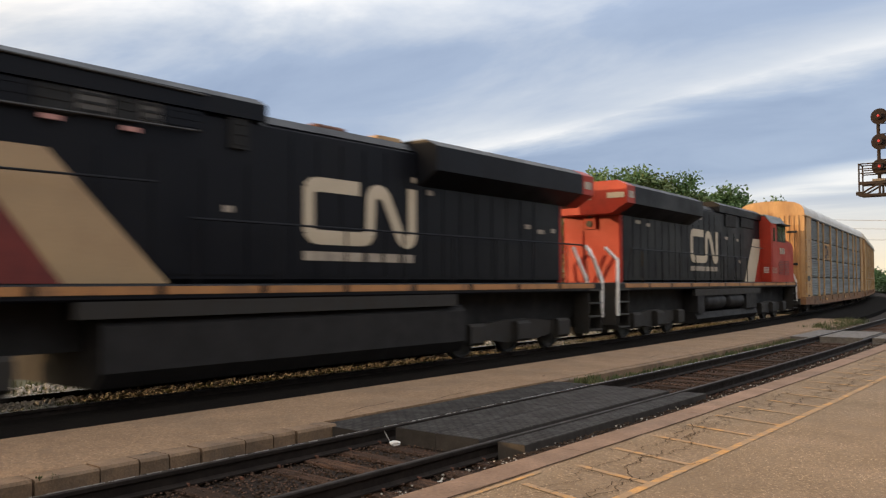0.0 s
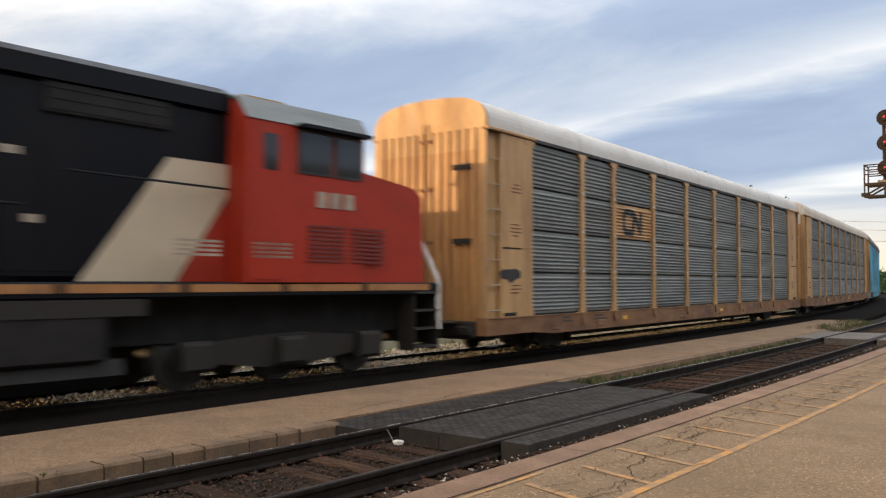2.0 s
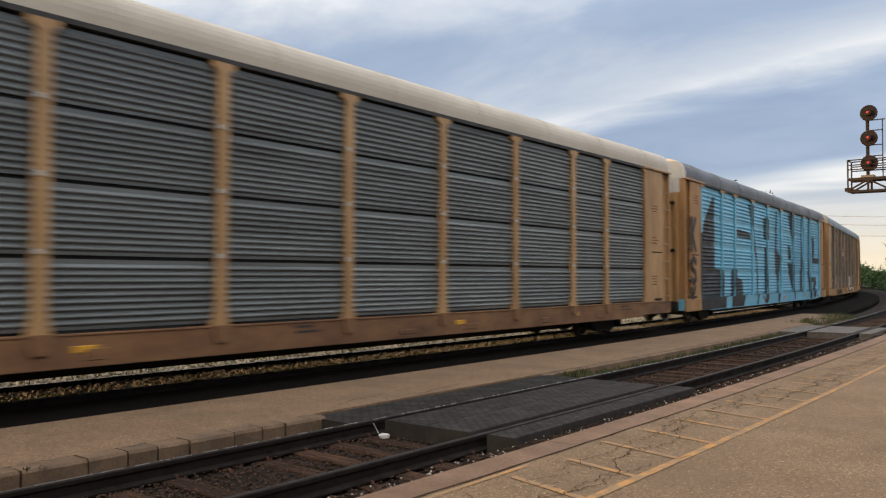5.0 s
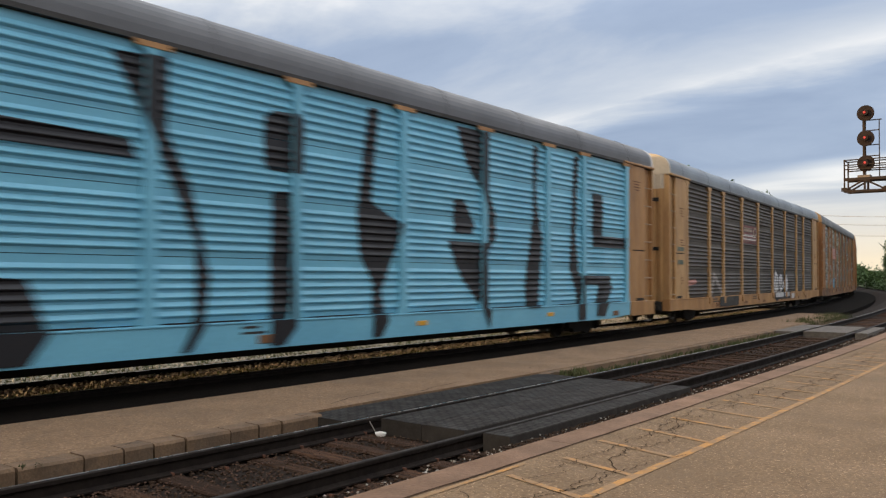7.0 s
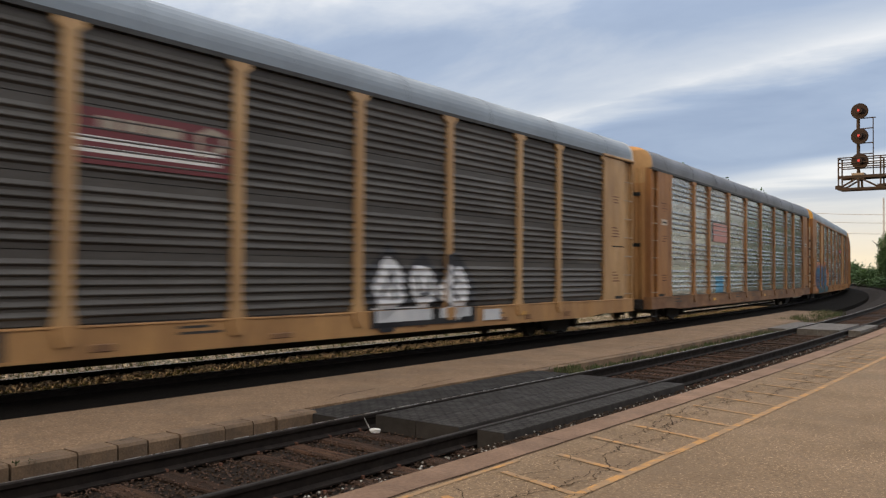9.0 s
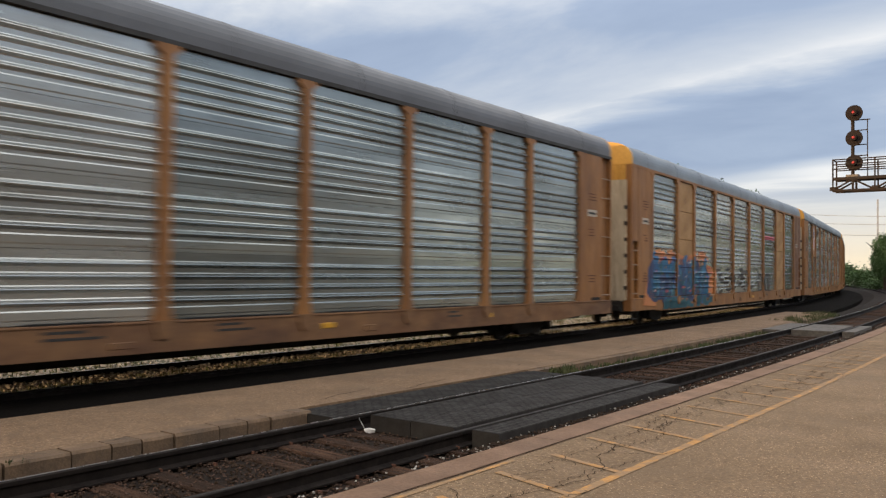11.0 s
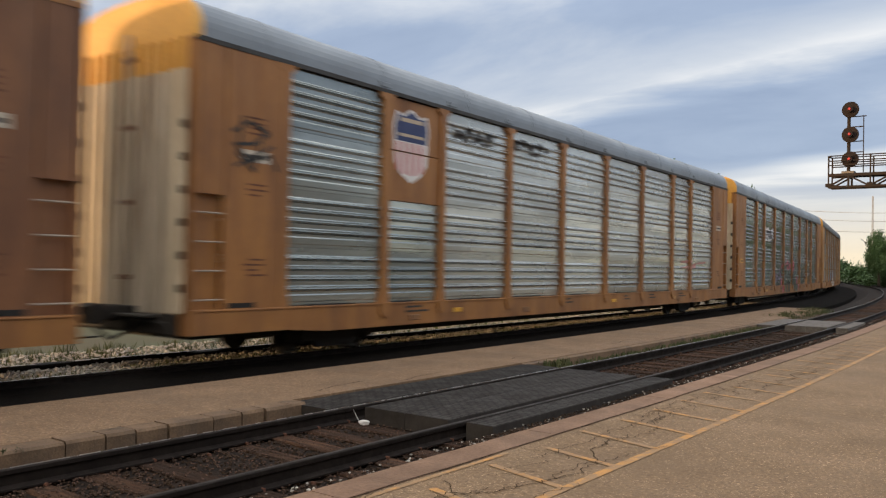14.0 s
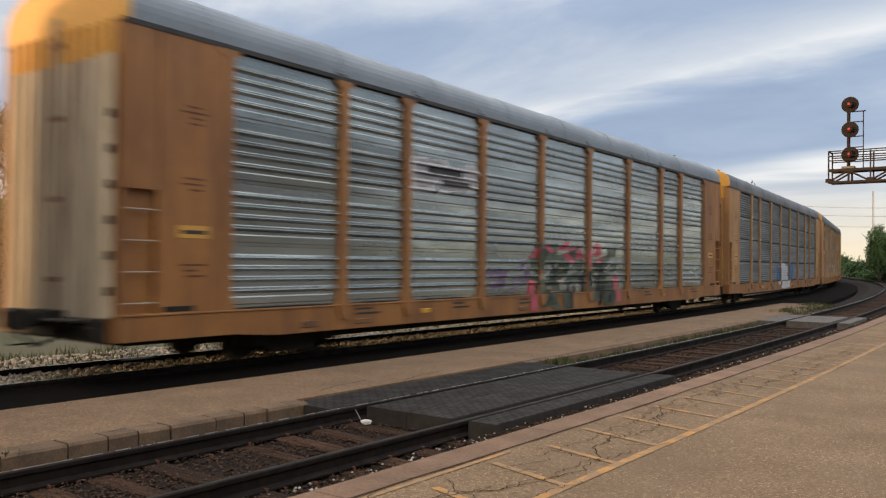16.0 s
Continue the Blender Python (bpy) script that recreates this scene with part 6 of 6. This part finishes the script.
# ---------------------------------------------------------------- weeds, litter
def tuft(sh, x, y, z, r, h, n, spread):
    for _ in range(n):
        a, d = r.uniform(0, 6.28), r.uniform(0, spread)
        bx, by = x + d * math.cos(a), y + d * math.sin(a)
        hh, lean, w = h * r.uniform(0.4, 1.1), r.uniform(0.0, 0.6), r.uniform(0.004, 0.012)
        t = r.uniform(0, 6.28)
        ux, uy = math.cos(t), math.sin(t)
        k = len(sh.v)
        sh.v += [(bx - uy * w, by + ux * w, z), (bx + uy * w, by - ux * w, z), (bx + ux * lean * hh * 0.5 + uy * w, by + uy * lean * hh * 0.5 - ux * w, z + hh * 0.6), (bx + ux * lean * hh, by + uy * lean * hh, z + hh), (bx + ux * lean * hh * 0.5 - uy * w, by + uy * lean * hh * 0.5 + ux * w, z + hh * 0.6)]
        sh.f.append((k, k + 1, k + 2, k + 3, k + 4))


def weeds(name, spots, label, seed, mat="weeds"):
    r = random.Random(seed)
    sh = Shape()
    for s, x, z, h, n, spread in spots:
        px, py, _a = place(s, x)
        tuft(sh, px, py, z, r, h, n, spread)
    me = bpy.data.meshes.new(name)
    me.from_pydata(sh.v, [], sh.f)
    me.materials.append(M[mat])
    return tagged(new(name, me), label, "weeds", "", "stuff")


r = random.Random(31)
spots = [(12.9 + 0.12 * k, -7.2 + r.uniform(-0.12, 0.12), -0.1, 0.16, 26, 0.12) for k in range(7)]
spots += [(13.5 + r.uniform(0, 7.5), -7.12 + r.uniform(-0.22, 0.2), -0.12, 0.10, 18, 0.16) for k in range(70)]
spots += [(21 + r.uniform(0, 6), -7.2 + r.uniform(-0.25, 0.2), -0.12, 0.12, 18, 0.2) for k in range(40)]
spots += [(32 + r.uniform(0, 9), -7.6 + r.uniform(-0.7, 0.5), -0.05, 0.20, 26, 0.3) for k in range(50)]
weeds("kerb_weeds", spots, "green weeds growing along the island kerb", 32)
weeds("kerb_tuft", [(3.42, -7.26, 0.0, 0.055, 16, 0.05), (3.55, -7.25, 0.0, 0.045, 12, 0.06)], "small dry tuft in a kerb joint", 33)
spots = [(r.uniform(-8, 60), -14.1 - abs(r.gauss(0, 1.3)), -0.35, 0.28, 26, 0.35) for k in range(500)]
spots += [(r.uniform(-6, 45), -11.9 + r.uniform(-0.4, 0.25), -0.08, 0.07, 12, 0.2) for k in range(220)]
weeds("trackside_weeds", spots, "weeds and grass beyond the main track", 34)


def litter(s, x, z, seed):
    r = random.Random(seed)
    e = on_plan(thing("litter", "crumpled white paper scraps on the ballast", "litter"), s, x, z)
    for k in range(4):
        bm = bmesh.new()
        bmesh.ops.create_icosphere(bm, subdivisions=2, radius=0.05 * r.uniform(0.6, 1.3))
        for v in bm.verts:
            v.co *= 1 + r.uniform(-0.4, 0.35)
            v.co.z *= 0.6
        me = bpy.data.meshes.new("scrap")
        bm.to_mesh(me)
        bm.free()
        me.materials.append(M["paper"])
        part("scrap", me, None, e).location = (r.uniform(-0.13, 0.13), r.uniform(-0.1, 0.1), 0.02)
    part("wire", Shape().path([(-0.22, 0.06, 0.02), (-0.24, 0.02, 0.10), (-0.2, -0.05, 0.15)], 0.004, 5), M["white"], e)
    return e


litter(7.2, -6.45, -0.165, 3)
litter(7.55, -4.66, -0.165, 9)


# ---------------------------------------------------------------- signal bridge
def signal_bridge():
    Yb = 50.0
    e = thing("signal_bridge", "rusty cantilever signal bridge with three red lights", "railway signal")
    e.location = (-2.6, Yb, -0.5)

    def add(name, sh, mat, parent=e, label=""):
        sh.v = [(x + 2.6, y - Yb, z + 0.5) for x, y, z in sh.v]
        return part(name, sh, M[mat], parent, label)
    x0, x1, y0, y1 = -10.78, -2.2, Yb - 0.45, Yb + 0.45
    for z in (6.42, 7.05):
        for y in (y0, y1):
            add("chord", Shape().box(x0, x1, y - 0.05, y + 0.05, z - 0.06, z + 0.06, 0.01), "gantry")
    for y in (y0, y1):
        for k in range(4):
            a = x0 + 2.1 * k
            add("brace", Shape().tube((a + 0.05, y, 6.46), (a + 1.0, y, 7.0), 0.05, 6), "gantry")
            add("brace", Shape().tube((a + 2.05, y, 6.46), (a + 1.1, y, 7.0), 0.05, 6), "gantry")
            add("brace", Shape().box(a + 1.0, a + 1.1, y - 0.04, y + 0.04, 6.46, 7.0), "gantry")
            add("gusset", Shape().box(a - 0.12, a + 0.18, y - 0.06, y + 0.06, 6.42, 6.62), "gantry")
        for k in range(5):
            a = x0 + 2.1 * k
            add("post", Shape().box(a, a + 0.07, y - 0.035, y + 0.035, 6.42, 8.16), "gantry")
        for z in (7.62, 7.86, 8.14):
            add("rail", Shape().box(x0, x1, y - 0.025, y + 0.025, z - 0.03, z + 0.03), "gantry")
    add("walkway", Shape().box(x0, x1, y0, y1, 7.10, 7.16), "gantry")
    add("end_rail", Shape().box(x0, x0 + 0.05, y0, y1, 8.1, 8.16), "gantry")
    add("mast", Shape().box(-2.75, -2.35, Yb - 0.25, Yb + 0.25, -0.5, 8.2, 0.04), "gantry")
    add("mast_head", Shape().box(-2.9, -2.2, Yb - 0.5, Yb + 0.5, 6.3, 7.2, 0.05), "gantry")
    # ladder and pole of the lights
    xs = -9.70
    add("signal_pole", Shape().tube((xs - 0.12, Yb, 7.1), (xs - 0.12, Yb, 10.9), 0.09, 10), "gantry")
    add("pole_base", Shape().box(xs - 0.42, xs + 0.2, Yb - 0.3, Yb + 0.3, 6.95, 7.3, 0.04), "pole_base")
    add("ladder", Shape().tube((xs + 0.62, Yb, 7.1), (xs + 0.62, Yb, 10.35), 0.03, 6), "gantry")
    for z in (8.35, 8.95, 9.75, 10.32):
        add("rung", Shape().tube((xs - 0.1, Yb, z), (xs + (0.75 if z > 10 else 0.62), Yb, z), 0.03, 6), "gantry")
    for z in (10.68, 9.30, 7.93):
        head = add("signal_head", Shape().lathe([(0.42, 0.03), (0.44, 0.0), (0.44, -0.03), (0.42, -0.05)], (xs, Yb - 0.25, z), 1, 28), "head_black")
        add("housing", Shape().lathe([(0.2, -0.02), (0.2, 0.35), (0.12, 0.42)], (xs, Yb - 0.22, z), 1, 16), "head_black", head)
        add("hood", Shape().lathe([(0.15, 0.0), (0.17, 0.0), (0.17, -0.25), (0.15, -0.25)], (xs, Yb - 0.3, z), 1, 18), "head_black", head)
        add("lens", Shape().lathe([(0.075, 0.0), (0.06, -0.03)], (xs, Yb - 0.57, z), 1, 16), "signal_red", head, "glowing red lens")
        add("bracket", Shape().tube((xs - 0.12, Yb, z - 0.1), (xs, Yb - 0.1, z - 0.1), 0.05, 6), "gantry", head)
    return e


signal_bridge()


# ---------------------------------------------------------------- trees, bushes, mast, wires
def crown_mesh(name, seed, clumps, leaves, rx, rz, size, mat, lobes=7):
    """Leaves gathered in clumps round several lobes."""
    r = np.random.RandomState(seed)
    cen = []
    for k in range(lobes):
        a, q = r.uniform(0, 6.28), r.uniform(0.25, 0.8)
        cen.append((q * math.cos(a) * rx, q * math.sin(a) * rx, r.uniform(-0.75, 0.8) * rz, r.uniform(0.3, 0.5)))
    vs, fs = [], []
    for k in range(clumps):
        cx, cy, cz, cr = cen[k % lobes]
        d = r.normal(size=3)
        d /= np.linalg.norm(d)
        p = np.array([cx, cy, cz]) + d * np.array([rx, rx, rz]) * cr * r.uniform(0.55, 1.05)
        n = leaves
        c = p + r.normal(size=(n, 3)) * 0.32
        u = r.normal(size=(n, 3))
        u /= np.linalg.norm(u, axis=1)[:, None]
        w = np.cross(u, r.normal(size=(n, 3)))
        w /= np.linalg.norm(w, axis=1)[:, None]
        s = size * r.uniform(0.6, 1.3, size=(n, 1))
        quad = np.stack([c - u * s, c + w * s * 0.5, c + u * s, c - w * s * 0.5], 1).reshape(-1, 3)
        b = len(vs)
        vs.extend(map(tuple, quad))
        fs.extend((b + 4 * i, b + 4 * i + 1, b + 4 * i + 2, b + 4 * i + 3) for i in range(n))
    vs = np.array(vs)
    vs *= np.array([1.1 * rx, 1.1 * rx, 1.1 * rz]) / np.array([abs(vs[:, 0]).max(), abs(vs[:, 1]).max(), vs[:, 2].max()])
    vs = list(map(tuple, vs))
    me = bpy.data.meshes.new(name)
    me.from_pydata(vs, [], fs)
    me.materials.append(mat)
    return me


CROWNS = [crown_mesh("crown", 1, 520, 34, 3.4, 3.2, 0.16, M["leaf"], 16), crown_mesh("crown", 2, 480, 34, 3.0, 3.3, 0.16, M["leaf"], 14), crown_mesh("crown", 3, 480, 32, 3.2, 3.0, 0.17, M["leaf_warm"], 15)]
BARE = crown_mesh("crown", 4, 330, 34, 2.4, 3.6, 0.12, M["twig"], 9)
BUSH = crown_mesh("crown", 5, 190, 34, 2.4, 1.3, 0.13, M["leaf"], 8)


def trunk_shape(seed, h, r0):
    r = random.Random(seed)
    sh = Shape()
    pts = [Vector((0, 0, -0.3))]
    for k in range(4):
        pts.append(pts[-1] + Vector((r.uniform(-0.25, 0.25), r.uniform(-0.25, 0.25), h / 4)))
    for k in range(4):
        sh.tube(pts[k], pts[k + 1], r0 * (1 - k * 0.18), 8, r0 * (1 - (k + 1) * 0.18))
    for k in range(9):
        a = r.uniform(0, 6.28)
        b = pts[2 + k % 3]
        m = b + Vector((math.cos(a) * 1.0, math.sin(a) * 1.0, r.uniform(0.5, 1.2)))
        e = m + Vector((math.cos(a + r.uniform(-0.5, 0.5)) * 1.3, math.sin(a) * 1.3, r.uniform(0.5, 1.5)))
        sh.tube(b, m, r0 * 0.35, 6, r0 * 0.22)
        sh.tube(m, e, r0 * 0.22, 5, r0 * 0.06)
    return sh


def tree(x, y, height, width, kind, seed, label):
    e = thing("tree", label, "tree", "trees beyond the tracks")
    e.location = (x, y, -0.62)
    e.rotation_euler = (0, 0, seed * 1.3)
    k = height / 10.0
    t = part("trunk", shared(f"trunk_{seed % 3}", lambda: trunk_shape(seed, 6.0, 0.28), M["bark"]), None, e)
    t.scale = (k, k, k)
    c = part("crown", BARE if kind == "bare" else CROWNS[seed % 3], None, e)
    c.location = (0, 0, 6.4 * k)
    c.scale = (width * k, width * k, k)
    return e


def bush(x, y, size, seed, label="dense green bush beside the railway"):
    e = thing("bush", label, "bush", "bushes beyond the tracks")
    e.location = (x, y, -0.62)
    e.rotation_euler = (0, 0, seed * 0.9)
    part("stem", shared("stem", lambda: trunk_shape(77, 1.2, 0.06), M["bark"]), None, e)
    c = part("crown", BUSH, None, e)
    c.location = (0, 0, 1.1 * size)
    c.scale = (size, size, size)
    return e


def at(az, d):
    """A place by its bearing left of the straight track and its distance."""
    a = radians(az)
    return -math.sin(a) * d, math.cos(a) * d


GREEN = "leafy green tree beyond the railway"
for k, (az, d, h, w) in enumerate(((29.5, 74, 12.8, 1.25), (27.2, 78, 13.4, 1.2), (24.6, 80, 12.8, 1.25), (22.2, 84, 13.2, 1.2), (19.6, 90, 12.4, 1.2), (17.4, 102, 12.6, 1.1), (16.8, 110, 13.3, 0.7), (14.9, 125, 11.8, 1.0), (32, 80, 11.0, 1.2), (35, 76, 10.5, 1.2))):
    tree(*at(az, d), h, w, "full", k, GREEN)
for k, (az, d, h, w, kd) in enumerate(((61, 46, 9.0, 1.1, "bare"), (64.5, 44, 9.4, 0.9, "bare"), (68, 42, 7.0, 1.5, "full"), (64, 40, 5.6, 1.7, "full"), (60, 41, 5.4, 1.7, "full"), (56, 43, 5.6, 1.7, "full"), (72, 44, 7.4, 1.4, "full"), (57, 50, 8.4, 1.1, "full"), (52, 56, 9.0, 1.2, "full"), (46, 62, 9.5, 1.2, "full"), (40, 70, 10.0, 1.2, "full"), (78, 48, 8.5, 1.2, "full"), (86, 50, 9.0, 1.2, "full"))):
    tree(*at(az, d), h, w, kd, k + 3, "half-bare slender tree behind the railway" if kd == "bare" else GREEN)
for k in range(22):
    bush(*at(24 + k * 3.0, 42 + 26 * max(0, (60 - (24 + k * 3.0)) / 36) + (k % 3) * 2), 1.5 + 0.25 * (k % 3), k)
# the wood that closes the bend
for k, (az, d, h, w) in enumerate(((8.2, 116, 8.9, 1.0), (7.0, 112, 9.4, 1.1), (9.35, 126, 8.4, 0.75), (6.0, 105, 9.5, 1.2), (4.6, 100, 10, 1.2), (3, 96, 10, 1.2), (1, 92, 10, 1.2))):
    tree(*at(az, d), h, w, "full", k + 1, "tree at the edge of the wood by the bend")
for k in range(16):
    bush(*at(3.4 + k * 0.46, 96 + k * 3.4), 1.7, k + 40, "bright green bush along the bend")
for k in range(14):
    bush(*at(12.6 + k * 0.9, 175 + (k % 4) * 6), 2.4, k + 60, "far green bush at the end of the bend")


def radio_mast(x, y, h):
    e = thing("radio_mast", "thin steel radio mast far behind the trees", "mast")
    e.location = (x, y, -0.62)
    for k in range(3):
        a = 2.09 * k
        part("leg", Shape().tube((0.5 * math.cos(a), 0.5 * math.sin(a), 0), (0.25 * math.cos(a), 0.25 * math.sin(a), h), 0.12, 5), M["mast"], e)
    for k in range(12):
        part("ring", Shape().box(-0.4, 0.4, -0.4, 0.4, h * (k + 0.5) / 12, h * (k + 0.5) / 12 + 0.15), M["mast"], e)
    return e


radio_mast(*at(9.75, 420), 37)


def cable(pts, r, n=6):
    """One bent round wire through the points."""
    sh = Shape()
    for x, y, z in pts:
        sh.v += [(x + r * 0.3 * math.cos(2 * math.pi * i / n), y + r * math.cos(2 * math.pi * i / n), z + r * math.sin(2 * math.pi * i / n)) for i in range(n)]
    for k in range(len(pts) - 1):
        for i in range(n):
            j = (i + 1) % n
            sh.f.append((k * n + i, k * n + j, (k + 1) * n + j, (k + 1) * n + i))
    return sh


def wires():
    for k, (z0, z1) in enumerate(((24.5, 23.5), (21.5, 20.6), (17.5, 17.0))):
        a, b = at(15, 330), at(4, 330)
        pts = [(a[0] + (b[0] - a[0]) * t / 8, a[1] + (b[1] - a[1]) * t / 8, z0 + (z1 - z0) * t / 8 - 1.2 * math.sin(math.pi * t / 8)) for t in range(9)]
        tagged(part("power_line", cable(pts, 0.09), M["mast"]), "thin overhead power line far off", "cable", "power lines")
    for az in (15, 4):
        x, y = at(az, 330)
        tagged(part("power_pole", Shape().tube((x, y, -0.62), (x, y, 26), 0.25, 8, 0.15).box(x - 1.5, x + 1.5, y - 0.1, y + 0.1, 23.5, 23.8), M["mast"]), "wooden power pole far off behind trees", "pole", "power poles")


wires()
# the wood behind, closing the distance
sh = Shape()
r = random.Random(71)
for k in range(240):
    a = radians(-60 + k * 1.25)
    x, y = -math.sin(a) * 300, math.cos(a) * 300
    if -6 < math.degrees(a) < 14:
        x, y = x * 1.6, y * 1.6
    h = r.uniform(5, 9)
    sh.lathe([(0.5, 0), (4.5, h * 0.3), (5.0, h * 0.55), (3.4, h * 0.85), (0.6, h)], (x, y, -0.62), 2, 8)
rr = random.Random(72)
sh.v = [(x + rr.uniform(-1, 1), y + rr.uniform(-1, 1), z + rr.uniform(-0.6, 0.6)) for x, y, z in sh.v]
tagged(part("far_woods", sh, M["leaf"]), "low dark line of distant woods", "woods", "", "stuff")


# ---------------------------------------------------------------- what moves
def body_pose(middle, reach):
    """A car whose two trucks stand on the main track."""
    ax, ay, _ = place(middle - reach, MAIN_TRACK)
    bx, by, _ = place(middle + reach, MAIN_TRACK)
    return Matrix.Translation(((ax + bx) / 2, (ay + by) / 2, 0)) @ Matrix.Rotation(math.atan2(-(bx - ax), by - ay), 4, "Z")


# the train's uneven pull in the first seconds: metres ahead or behind, every half second
SURGE = (-0.35, 0.1, -0.4, 0.05, -0.35, 0.1, -0.35, 0.15, -0.15, 0.0, 0.0, 0.1, 0.15, 0.25, 0.0, 0.25, -0.15, 0.15, 0.05)


def motions():
    for ob, start, reach in moving:
        walk(ob, [(k * 0.5, body_pose(start + (SURGE[k] if k < len(SURGE) else 0.0) - SPEED * k * 0.5, reach)) for k in range(33)])
    turn = math.degrees(SPEED / FPS)
    for ob, at, r in spinning:
        walk(ob, [(k / FPS, pose(*at, (turn / r * k) % 360)) for k in range(16 * FPS + 1)])


motions()
